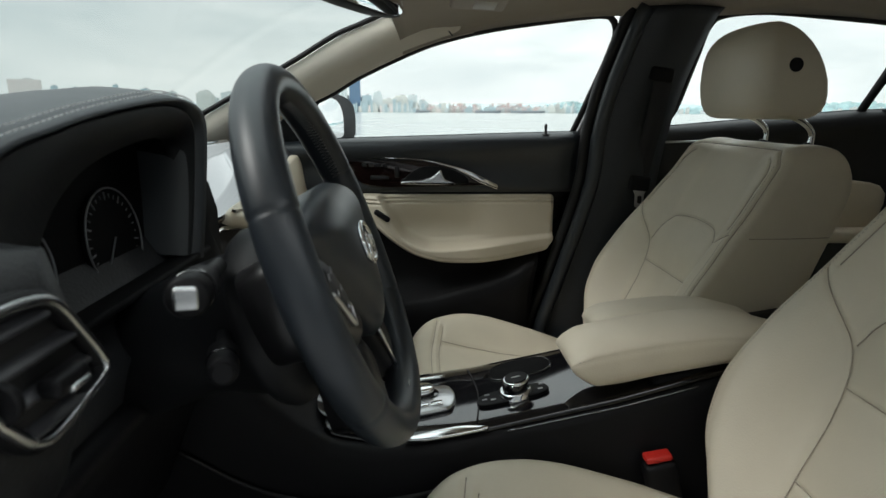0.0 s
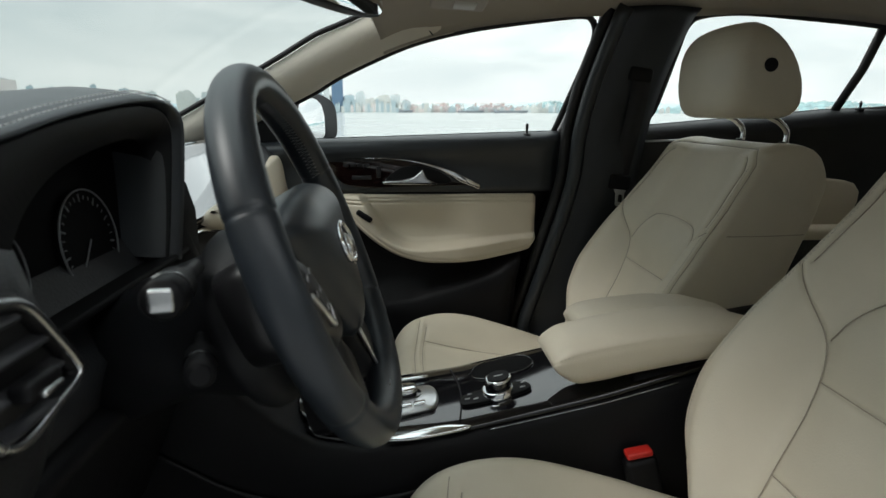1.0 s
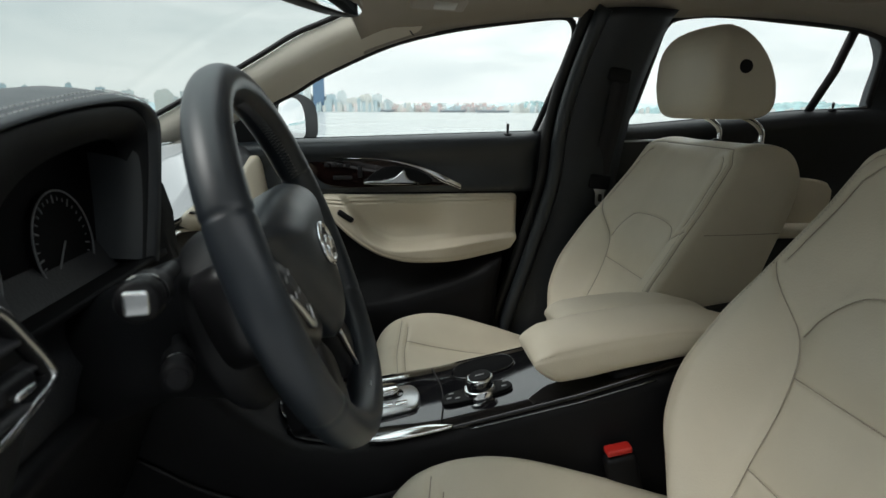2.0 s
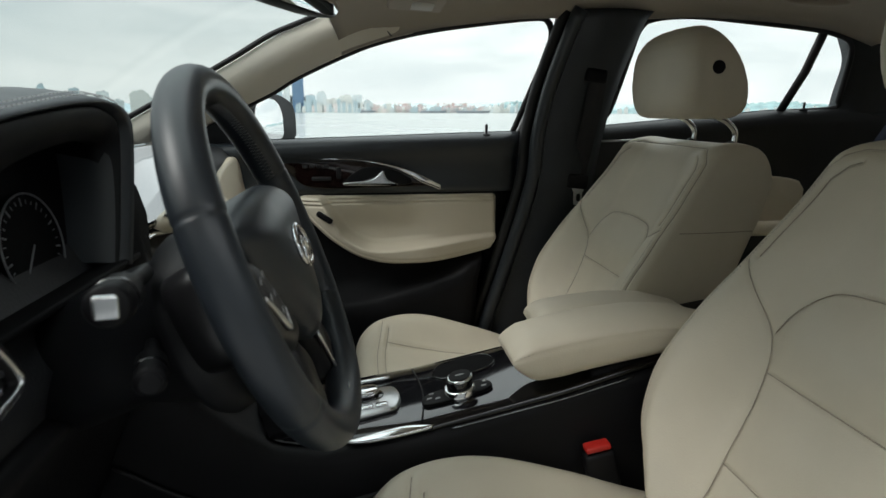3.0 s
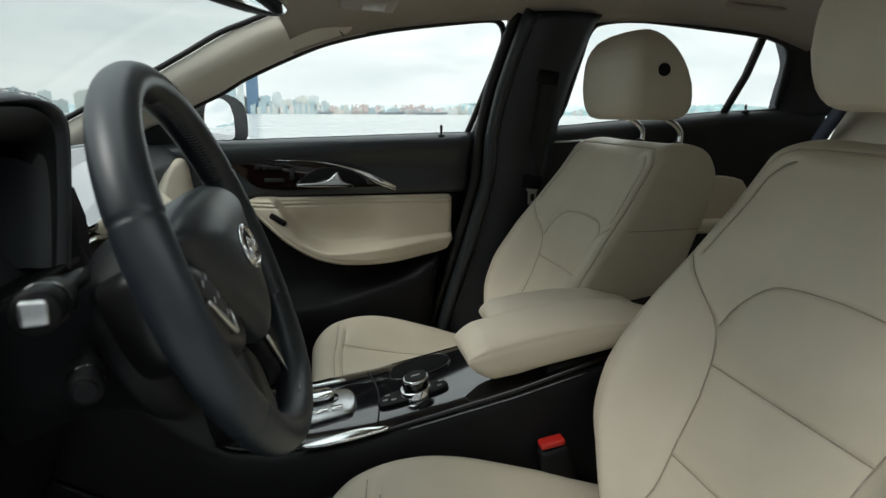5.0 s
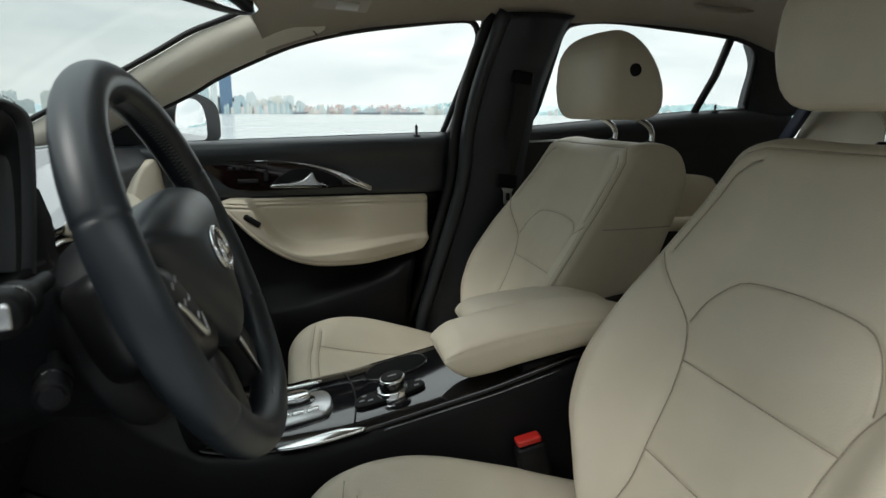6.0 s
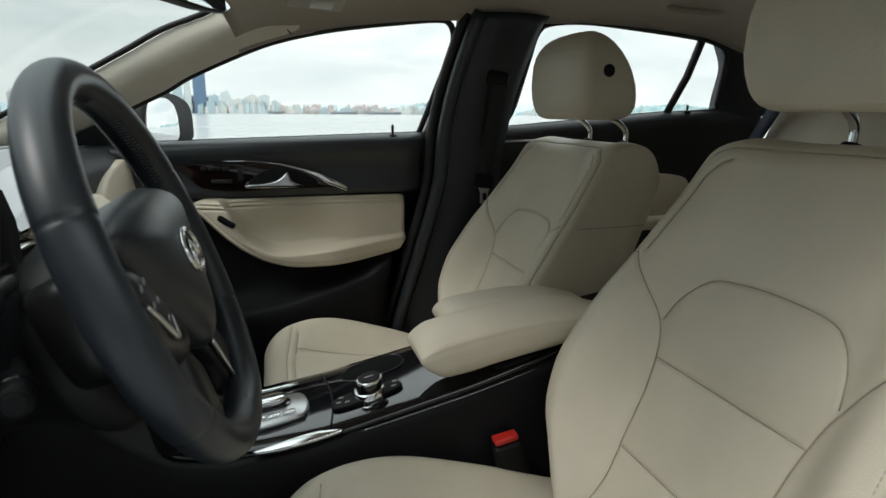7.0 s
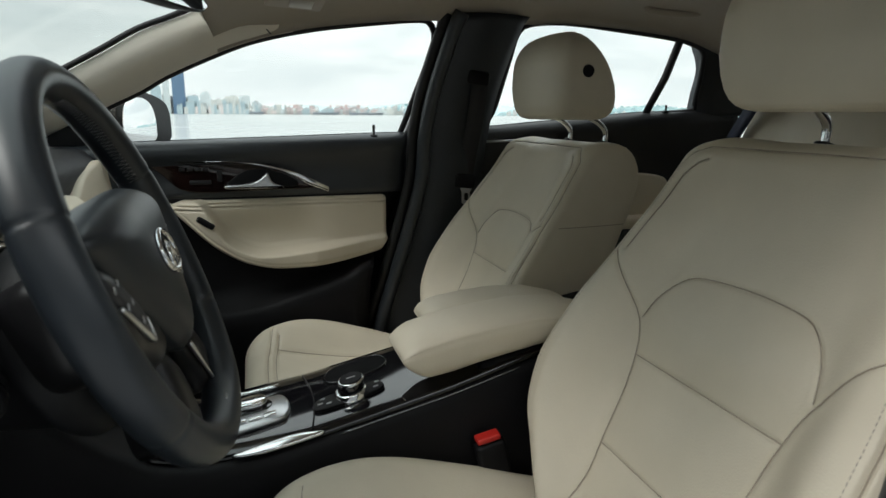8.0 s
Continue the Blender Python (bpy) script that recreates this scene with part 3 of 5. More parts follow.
def a_pillar(sign, nm):
    lo = smooth_line([(-0.56, 0.70, 1.03), (-0.44, 0.683, 1.09), (-0.381, 0.671, 1.12), (-0.304, 0.655, 1.157), (-0.239, 0.639, 1.194), (-0.112, 0.616, 1.25), (-0.029, 0.604, 1.278), (0.04, 0.597, 1.294)], 40)
    hi = smooth_line([(-0.766, 0.665, 1.028), (-0.663, 0.652, 1.077), (-0.562, 0.636, 1.129), (-0.462, 0.616, 1.18), (-0.362, 0.596, 1.233), (-0.28, 0.583, 1.279), (-0.209, 0.573, 1.307), (-0.158, 0.567, 1.333), (-0.132, 0.562, 1.384)], 40)
    me = strip(lo * (1, sign, 1), hi * (1, sign, 1), 0.024 * sign, 13, 0.045 * sign)
    p = thing(nm, "cream cloth windscreen pillar with an embossed badge", "pillar", kind="structure")
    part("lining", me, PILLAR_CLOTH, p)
    seal = hi * (1, sign, 1) + np.array((-0.008, 0, 0.004))
    part("windscreen_seal", tube(seal, 0.0065, 8), RUBBER, p, "black rubber windscreen edge")
    if sign > 0:
        c = np.array((-0.197, 0.586, 1.265))
        d = np.array((0.82, -0.20, 0.44))
        d /= np.linalg.norm(d)
        e = np.cross(d, (0.0, -0.95, -0.2))
        e /= np.linalg.norm(e)
        q = np.linspace(0, 2 * math.pi, 40)
        loop = [c + 0.026 * d * np.sign(math.cos(a)) * abs(math.cos(a)) ** 0.6 - 0.014 * e * np.sign(math.sin(a)) * abs(math.sin(a)) ** 0.6 for a in q[:-1]]
        part("embossed_ring", tube(loop, 0.0012, 6, True), PILLAR_CLOTH, p)
        part("print_line", tube([c - 0.014 * d, c + 0.014 * d], 0.001, 6), PILLAR_CLOTH, p)
        j0, j1 = np.array((-0.112, 0.505, 1.383)), np.array((-0.012, 0.592, 1.286))
        part("lining_joint", tube(smooth_line([j0, (j0 + j1) / 2 + np.array((0, 0.005, 0.004)), j1], 12), 0.0016, 6), RUBBER, p)
    return p


a_pillar(1, "pillar_a_passenger")
a_pillar(-1, "pillar_a_driver")


def b_pillar(sign, nm):
    """Dark centre pillar trim; its front edge is coloured paler as a highlight."""
    p = thing(nm, "charcoal plastic centre pillar between the doors", "pillar", kind="structure")
    zs = np.array([0.40, 0.53, 0.70, 0.92, 1.06, 1.18, 1.32, 1.352])
    front = np.array([0.215, 0.232, 0.285, 0.345, 0.355, 0.375, 0.412, 0.425])
    rear = np.array([0.46, 0.48, 0.52, 0.54, 0.555, 0.575, 0.612, 0.63])
    yy = np.array([0.675, 0.675, 0.67, 0.66, 0.645, 0.62, 0.575, 0.563])
    lo = smooth_line(np.stack([front, yy, zs], 1), 40) * (1, sign, 1)
    hi = smooth_line(np.stack([rear, yy, zs], 1), 40) * (1, sign, 1)
    part("lining", strip(lo, hi, 0.03 * sign, 9, 0.05 * sign), TRIM_DARK, p)
    ed = lo + np.array((-0.012, 0.012 * sign, 0))
    part("door_seal", tube(ed, 0.014, 10), RUBBER, p)
    ed2 = lo + np.array((0.016, -0.012 * sign, 0))
    part("edge_moulding", tube(ed2, 0.019, 14), TRIM_LIT, p, "charcoal edge moulding with its highlight in the colour")
    if sign > 0:
        part("belt_guide", rbox((0.06, 0.02, 0.035), 0.008, 3, pose(0.50, 0.585, 1.20, 0, 8, 0)), PLASTIC, p, "black seat belt guide")
    return p


b_pillar(1, "pillar_b_passenger")
b_pillar(-1, "pillar_b_driver")

# rear quarter panel of the passenger side
def c_pillar(sign, nm):
    lo = smooth_line([(1.27, 0.672, 1.10), (1.265, 0.655, 1.17), (1.25, 0.62, 1.25), (1.205, 0.597, 1.312)], 16) * (1, sign, 1)
    hi = smooth_line([(1.62, 0.66, 1.12), (1.61, 0.63, 1.20), (1.6, 0.60, 1.25), (1.58, 0.58, 1.30)], 16) * (1, sign, 1)
    p = thing(nm, "black plastic rear pillar lining", "pillar", kind="structure")
    part("lining", strip(lo, hi, 0.02 * sign, 7, 0.05 * sign), TRIM_DARK, p)
    return p


c_pillar(1, "pillar_c_passenger")
c_pillar(-1, "pillar_c_driver")

# windscreen and rear screen
def pane(P, nm, label, material=GLASS):
    P = np.asarray(P, float)
    back = P[:, ::-1] + np.array((0, 0, 0.004))
    ob = part(nm, grid(np.concatenate([P, back], 1), close_v=True, caps=True), material)
    ob.visible_shadow = False
    return tagged(ob, label, "window", kind="structure")


ws = []
for q in np.linspace(0, 1, 10):
    row = []
    for a in np.linspace(-1, 1, 17):
        b = np.array((-0.80 - 0.16 * (1 - a * a), 0.81 * a, 1.02))
        t = np.array((-0.14 - 0.05 * (1 - a * a), 0.67 * a, 1.372 + 0.06 * (1 - a * a)))
        row.append(b * (1 - q) + t * q + np.array((0, 0, 0.02 * math.sin(q * math.pi))))
    ws.append(row)
pane(ws, "windscreen", "clear curved windscreen glass", SCREEN_GLASS)
rs = [[(1.60 + 0.10 * (1 - q) + 0.03 * (1 - a * a), 0.60 * a, 1.13 + 0.16 * q) for a in np.linspace(-1, 1, 13)] for q in np.linspace(0, 1, 6)]
pane(rs, "rear_screen", "clear rear screen glass")

# ---------------------------------------------------------------- passenger front door

door = thing("passenger_door", "closed passenger door with black top, cream panel and wood inlay", "car door", at=(0, 0, 0))
DY = 0.68


def on_door(y):
    """Outline frame on the door: x along the car, z up, raised towards the cabin."""
    return basis((0, y, 0), (1, 0, 0), (0, 0, 1), (0, -1, 0))


def door_edge(z):
    return float(np.interp(z, (0.4, 0.53, 0.72, 0.92, 1.06), (0.19, 0.21, 0.265, 0.325, 0.33)))


zs = np.array([0.34, 0.42, 0.50, 0.56, 0.59, 0.605, 0.62, 0.66, 0.71, 0.76, 0.82, 0.87, 0.90, 0.915, 0.93, 0.96, 0.985, 1.0, 1.015, 1.03, 1.042, 1.05, 1.053, 1.05])
ys = np.array([0.62, 0.625, 0.63, 0.632, 0.632, 0.645, 0.69, 0.70, 0.712, 0.715, 0.715, 0.70, 0.678, 0.674, 0.676, 0.678, 0.674, 0.663, 0.655, 0.653, 0.659, 0.672, 0.69, 0.71])
P = []
for i, q in enumerate(np.linspace(0, 1, 60)):
    row = []
    for y, z in zip(ys, zs):
        x0, x1 = -0.62, door_edge(z)
        x = x0 + (x1 - x0) * q
        zz = z + (belt(x) - 1.05) * sstep(z, 0.9, 1.05)
        rise = float(np.interp(x, (-0.3, -0.172, -0.061, 0.092, 0.153, 0.192, 0.32), (-0.012, 0.0, 0.012, 0.055, 0.078, 0.098, 0.15)))
        zz = zz + rise * float(sstep(z, 0.5, 0.57) * (1 - sstep(z, 0.63, 0.86)))
        row.append((x, y + 0.012 * sstep(q, 0.95, 1.0), zz))
    P.append(row)
P = np.array(P)
for nm, rows, material, lab in (("lower_panel", P[:, :13], PLASTIC, "matt black lower panel with a map pocket"), ("panel", P[:, 12:], DOOR_VINYL, "soft black upper panel")):
    out = rows[:, ::-1].copy()
    out[:, :, 1] = 0.745
    part(nm, grid(np.concatenate([rows, out], 1), close_v=True, caps=True), material, door, lab)
part("outer_skin", slab([(-0.6, 0.3), (0.24, 0.3), (0.36, 0.7), (0.38, 1.05), (-0.5, 1.02), (-0.62, 0.9)], 0.03, basis((0, 0.80, 0), (1, 0, 0), (0, 0, 1), (0, -1, 0)), 0.005), PAINT, door)

# wood inlay with a chrome brow
top = smooth_line([(-0.60, 0.996), (-0.45, 0.996), (-0.324, 0.994), (-0.2, 0.993), (-0.079, 0.988), (0.016, 0.967), (0.075, 0.943), (0.118, 0.921)], 40)
bot = smooth_line([(0.09, 0.917), (-0.1, 0.914), (-0.20, 0.914), (-0.245, 0.925), (-0.275, 0.955), (-0.31, 0.985)], 24)
part("wood_inlay", slab(np.vstack([top[12:], bot]), 0.012, on_door(0.683), 0.003), WOOD, door, "dark lacquered wood inlay")
wid = np.interp(top[:, 0], (-0.6, -0.10, 0.0, 0.07, 0.118), (0.0022, 0.0024, 0.0045, 0.011, 0.008))
brow = np.vstack([top, (top - np.stack([0.35 * wid, 1.6 * wid], 1))[::-1]])
part("chrome_brow", slab(brow, 0.02, on_door(0.684), 0.002), CHROME, door, "polished chrome trim strip")
part("handle_bowl", slab(smooth_line([(-0.125, 0.925), (-0.10, 0.962), (-0.05, 0.970), (0.01, 0.955), (0.035, 0.925)], 30, True), 0.005, on_door(0.672), 0.002), PLASTIC, door)
lever = smooth_line([(-0.137, 0.924), (-0.135, 0.932), (-0.10, 0.934), (-0.076, 0.937), (-0.056, 0.945), (-0.042, 0.958), (-0.034, 0.963), (-0.031, 0.953), (-0.022, 0.937), (0.0, 0.928), (0.0, 0.923), (-0.07, 0.922)], 40, True)
part("handle", slab(lever, 0.016, on_door(0.668), 0.005, 3), SATIN, door, "satin silver door handle")
for k, (x, z, a, b) in enumerate([(-0.235, 0.972, 0.014, 0.009), (-0.217, 0.972, 0.014, 0.009), (-0.199, 0.972, 0.014, 0.009), (-0.181, 0.972, 0.014, 0.009), (-0.15, 0.955, 0.012, 0.03), (-0.195, 0.94, 0.05, 0.010)]):
    part("button", rbox((a, 0.006, b), 0.002, 2, Matrix.Translation((x, 0.669, z))), SATIN_BLACK, door)

# cream panel with its sweeping armrest
bx = [(-0.272, 0.886), (-0.262, 0.868), (-0.236, 0.842), (-0.187, 0.795), (-0.15, 0.765), (-0.109, 0.740), (-0.07, 0.726), (-0.026, 0.717), (0.04, 0.715), (0.108, 0.718), (0.18, 0.727), (0.246, 0.739), (0.262, 0.75), (0.272, 0.885)]
bl = smooth_line(bx[:-1], 80)
tx = np.concatenate([np.linspace(-0.272, 0.255, 100), np.linspace(0.257, 0.272, 10)])
P = []
LEDGE = [tuple(p) for p in smooth_line([(-0.30, 0.93), (-0.215, 0.905), (-0.182, 0.870), (-0.157, 0.822), (-0.135, 0.790), (-0.10, 0.768), (-0.065, 0.757), (-0.005, 0.757), (0.1, 0.767), (0.30, 0.786)], 60)]
LX, LZL = np.array(LEDGE)[:, 0], np.array(LEDGE)[:, 1]
for x in tx:
    zb = float(np.interp(x, bl[:, 0], bl[:, 1]))
    if x > 0.255:
        zb += 0.02 * ((x - 0.255) / 0.017) ** 2
    zt = 0.897 - 0.012 * (1 - min(1, (x + 0.272) / 0.03)) - 0.010 * max(0, (x - 0.258) / 0.014) ** 2
    zt = max(zt, zb + 0.004)
    row = []
    zrow = zb + (zt - zb) * np.linspace(0, 1, 72)
    srow = seg_dist(np.full(72, x), zrow, LEDGE)
    for qi, q in enumerate(np.linspace(0, 1, 72)):
        z = zb + (zt - zb) * q
        d = min(z - zb, zt - z, x + 0.274, 0.274 - x)
        rim = math.sqrt(max(0, 1 - (1 - min(1, d / 0.014)) ** 2)) * 0.016
        # armrest below its sweeping upper line, climbing at the front into the pull grip
        dl = (z - zb) * math.cos(math.atan(0.9 * (1 - float(sstep(x, -0.2, -0.04)))))
        sd = float(srow[qi]) * (-1 if z < np.interp(x, LX, LZL) else 1)
        led = 0.054 * (1 - float(sstep(sd, -0.006, 0.007))) * (0.35 + 0.65 * float(sstep(x, -0.275, -0.17))) * (1 - 0.72 * float(sstep(x, 0.05, 0.265)))
        hol = -0.024 * math.exp(-((x + 0.05) / 0.13) ** 4 - ((z - 0.80) / 0.055) ** 2) * float(sstep(sd, 0.0, 0.02))
        g = 0.0
        for zz in (0.884, 0.874):
            g -= 0.0036 * math.exp(-((z - zz) / 0.0024) ** 2)
        g -= 0.002 * math.exp(-((dl - 0.012) / 0.0028) ** 2)
        row.append((x, 0.690 - rim - led - hol + 0.0 - g, z))
    P.append(row)
P = np.array(P)
back = P[:, ::-1].copy()
back[:, :, 1] = 0.716
part("cream_panel", grid(np.concatenate([P, back], 1), close_v=True, caps=True), CREAM_SIDE, door, "stitched cream leather panel with armrest")
part("grip_slot", rbox((0.046, 0.014, 0.015), 0.0055, 3, pose(-0.188, 0.6215, 0.846, 0, 34, 0)), PLASTIC, door, "black grip slot")
part("lock_pin", tube([(0.24, 0.672, 1.045), (0.24, 0.672, 1.058), (0.24, 0.672, 1.075), (0.24, 0.672, 1.080)], [0.0035, 0.003, 0.0042, 0.002], 10), RUBBER, door, "black lock pin")
part("pin_collar", cyl(0.012, 0.009, 0.006, pose(0.24, 0.672, 1.052)), DASH, door)
wz = [(-0.50, 1.058), (-0.381, 1.12), (-0.304, 1.157), (-0.239, 1.194), (-0.112, 1.25), (-0.029, 1.278), (0.091, 1.304), (0.244, 1.325), (0.347, 1.335), (0.375, 1.326), (0.387, 1.30), (0.383, 1.26), (0.35, 1.15), (0.322, 1.062), (0.31, 1.048), (0.2, 1.044), (-0.1, 1.036), (-0.341, 1.03)]
loop = np.array(side_loop(wz, 120))
part("window_seal", tube(loop + np.array((0, 0.014, 0)), 0.008, 8, True), RUBBER, door)
gl = bmesh.new()
vs = [gl.verts.new(tuple(p + np.array((0, 0.02, 0)))) for p in loop]
fc = gl.faces.new(vs)
ex = bmesh.ops.extrude_face_region(gl, geom=[fc])
bmesh.ops.translate(gl, verts=[v for v in ex["geom"] if isinstance(v, bmesh.types.BMVert)], vec=(0, 0.004, 0.002))
bmesh.ops.recalc_face_normals(gl, faces=gl.faces)
part("window_pane", gl, GLASS, door).visible_shadow = False
part("frame_rear", strip(smooth_line([(0.332, 0.70, 1.05), (0.362, 0.66, 1.15), (0.395, 0.606, 1.27), (0.398, 0.585, 1.33), (0.40, 0.575, 1.362)], 20), smooth_line([(0.362, 0.69, 1.05), (0.39, 0.65, 1.15), (0.424, 0.60, 1.27), (0.436, 0.578, 1.34), (0.442, 0.566, 1.372)], 20), 0.004, 5, 0.04), FRAME_GREY, door, "grey window frame")
# corner sail with the outside mirror
part("mirror_sail", slab([(-0.56, 1.03), (-0.39, 1.03), (-0.405, 1.06), (-0.42, 1.095), (-0.47, 1.075)], 0.012, on_door(0.692), 0.003), PLASTIC, door)
mir = thing("outside_mirror", "black outside mirror on the passenger door", "car mirror", at=(-0.352, 0.90, 1.088))
md = Vector((0.079, 0.18, 0)).normalized()
mn = Vector((md.y, -md.x, 0))
MM = basis((0, 0, 0), (md.x, md.y, 0), (0, 0, 1), (mn.x, mn.y, 0))
out = smooth_line([(-0.112, -0.05), (-0.108, 0.03), (-0.078, 0.066), (0.0, 0.074), (0.08, 0.060), (0.122, 0.034), (0.132, -0.02), (0.116, -0.060), (0.0, -0.070), (-0.09, -0.067)], 48, True)
rings = []
for k, (s, d) in enumerate([(0.98, 0.012), (1.0, 0.006), (1.0, -0.01), (0.97, -0.04), (0.88, -0.07), (0.7, -0.095), (0.4, -0.11), (0.05, -0.115)]):
    rings.append([tuple(MM @ Vector((x * s, y * s, d))) for x, y in out])
part("housing", grid(np.array(rings), close_v=True, caps=True), BEZEL, mir, "black mirror housing")
gl = smooth_line([(-0.098, -0.045), (-0.093, 0.02), (-0.065, 0.052), (-0.01, 0.057), (0.028, 0.042), (0.045, 0.01), (0.048, -0.02), (0.042, -0.052), (0.0, -0.058), (-0.07, -0.056)], 40, True)
part("mirror_glass", slab(gl, 0.004, MM @ Matrix.Translation((0, 0, 0.013)), 0.001), MIRROR, mir, "clear mirror glass")
part("foot", rbox((0.06, 0.14, 0.03), 0.01, 3, pose(-0.09, -0.12, -0.065, 0, 0, -20)), PLASTIC, mir)

# ---------------------------------------------------------------- passenger rear door

rdoor = thing("rear_door", "closed black rear door with a cream patch", "car door")
P = []
zs = np.array([0.36, 0.5, 0.62, 0.70, 0.78, 0.86, 0.93, 0.98, 1.01, 1.03, 1.045, 1.052, 1.05])
ys = np.array([0.64, 0.655, 0.66, 0.655, 0.665, 0.68, 0.672, 0.665, 0.655, 0.655, 0.665, 0.685, 0.71])
for x in np.linspace(0.50, 1.42, 40):
    P.append([(x, y, z + (belt(x) - 1.05) * sstep(z, 0.8, 1.05)) for y, z in zip(ys, zs)])
P = np.array(P)
out = P[:, ::-1].copy()
out[:, :, 1] = 0.745
part("panel", grid(np.concatenate([P, out], 1), close_v=True, caps=True), DASH, rdoor)
part("outer_skin", slab([(0.25, 0.3), (1.3, 0.3), (1.45, 0.8), (1.45, 1.1), (0.38, 1.06)], 0.03, basis((0, 0.775, 0), (1, 0, 0), (0, 0, 1), (0, -1, 0)), 0.005), PAINT, rdoor)
part("cream_patch", slab(smooth_line([(0.80, 0.918), (1.16, 0.922), (1.158, 0.80), (1.10, 0.785), (0.72, 0.78)], 40, True), 0.02, on_door(0.682), 0.008, 3), CREAM_SIDE, rdoor, "cream leather door patch")
part("armrest_ledge", rbox((0.5, 0.05, 0.04), 0.015, 3, pose(0.92, 0.645, 0.785)), CREAM_SIDE, rdoor, "cream armrest ledge")
part("lock_pin", tube([(1.155, 0.672, 1.105), (1.155, 0.672, 1.126), (1.155, 0.672, 1.136), (1.155, 0.672, 1.141)], [0.0035, 0.003, 0.0042, 0.002], 10), RUBBER, rdoor)
part("pin_collar", cyl(0.012, 0.009, 0.006, pose(1.155, 0.672, 1.121)), DASH, rdoor)
part("chrome_line", tube([(0.55, 0.652, 1.035), (0.72, 0.652, 1.040)], 0.003, 8), SATIN, rdoor)
rz = [(0.572, 1.068), (0.585, 1.12), (0.603, 1.25), (0.612, 1.31), (0.639, 1.337), (0.747, 1.347), (0.93, 1.337), (1.109, 1.323), (1.18, 1.31), (1.215, 1.295), (1.235, 1.26), (1.258, 1.15), (1.26, 1.125), (1.1, 1.112), (0.8, 1.085)]
loop = np.array(side_loop(rz, 110))
part("window_seal", tube(loop + np.array((0, 0.012, 0)), 0.008, 8, True), RUBBER, rdoor)
gl = bmesh.new()
fc = gl.faces.new([gl.verts.new(tuple(p + np.array((0, 0.02, 0)))) for p in loop])
ex = bmesh.ops.extrude_face_region(gl, geom=[fc])
bmesh.ops.translate(gl, verts=[v for v in ex["geom"] if isinstance(v, bmesh.types.BMVert)], vec=(0, 0.004, 0.002))
bmesh.ops.recalc_face_normals(gl, faces=gl.faces)
part("window_pane", gl, GLASS, rdoor).visible_shadow = False
part("quarter_bar", tube([(1.090, 0.686, 1.11), (1.118, 0.64, 1.22), (1.128, 0.60, 1.325)], 0.012, 8, flat=0.8), RUBBER, rdoor, "black quarter light bar")
# Out of view; this door is added to block light behind the driver.
ndoor = thing("rear_door", "closed black rear door behind the driver seat", "car door")
low = P[:, :12] * (1, -1, 1)
out = low[:, ::-1].copy()
out[:, :, 1] = -0.745
part("panel", grid(np.concatenate([low, out], 1), close_v=True, caps=True), DASH, ndoor)
part("window_seal", tube((loop + np.array((0, 0.012, 0))) * (1, -1, 1), 0.008, 8, True), RUBBER, ndoor)
# ---------------------------------------------------------------- front seats

REC = radians(26)
SU = np.array((math.sin(REC), 0, math.cos(REC)))
SF = np.array((-math.cos(REC), 0, math.sin(REC)))
SO = np.array((0.3545, 0.0, 0.56))
SEAT_Y = 0.357


def on_back(a, s, h):
    return tuple(SO + SU * s + SF * h + np.array((0, a, 0)))


back_width = soft((-0.08, -0.02, 0.02, 0.06, 0.10, 0.15, 0.20, 0.26, 0.32, 0.40, 0.47, 0.52, 0.575), (0.10, 0.135, 0.170, 0.205, 0.229, 0.243, 0.245, 0.240, 0.231, 0.219, 0.210, 0.203, 0.192))


bolster = soft((-0.08, 0.0, 0.1, 0.2, 0.3, 0.38, 0.46, 0.55), (0.02, 0.040, 0.064, 0.064, 0.050, 0.034, 0.022, 0.014))


def back_front(a, s):
    t = np.abs(a) / back_width(s)
    lean = -0.020 * sstep(s, 0.50, 0.575) ** 2
    lean = lean + 0.0012 * np.sin(a * 41 + s * 23) * np.sin(s * 37 - a * 17)
    return bolster(s) * sstep(t, 0.48, 0.85) + lean + 0.010 * np.exp(-((s - 0.29) / 0.05) ** 2) * (1 - sstep(t, 0.45, 0.62))


def mirrored(line):
    return [line, [(-a, s) for a, s in line]]


def curve2(pts, n=18):
    return [tuple(p) for p in smooth_line(pts, n)]


shoe = curve2([(-0.132, 0.278), (-0.122, 0.312), (-0.100, 0.342), (-0.072, 0.356), (0.0, 0.361), (0.072, 0.356), (0.100, 0.342), (0.122, 0.312), (0.132, 0.278)], 30)
flank = curve2([(0.094, -0.06), (0.101, 0.05), (0.108, 0.14), (0.117, 0.22), (0.134, 0.272), (0.172, 0.318), (0.206, 0.350)], 30)
BACK_SEAMS = [shoe, curve2([(-0.117, 0.228), (0, 0.228), (0.117, 0.228)]), curve2([(-0.105, 0.100), (0, 0.100), (0.105, 0.100)])] + mirrored(flank)
# edge piping, and the open pleat inside it on the shoulders
piping = [(float(back_width(q)) - 0.013, q) for q in np.linspace(0.05, 0.50, 26)] + [(0.178, 0.520), (0.160, 0.533), (0.12, 0.539), (0.06, 0.541), (0.0, 0.542)]
pleat = [(float(back_width(q)) - 0.034, q) for q in np.linspace(0.358, 0.485, 14)] + [(0.160, 0.506), (0.148, 0.513)]
BACK_SEAMS += mirrored(piping) + mirrored(pleat)


CU_S = np.linspace(-0.02, 0.56, 200)
CUSH_O = np.array((0.44, 0.0, 0.440))


def on_cushion(a, s, h):
    """s runs from the rear to the front edge, h up; the cushion rises a little to the front."""
    return (CUSH_O[0] - s * 0.996, a, CUSH_O[2] + 0.085 * s / 0.56 + h)


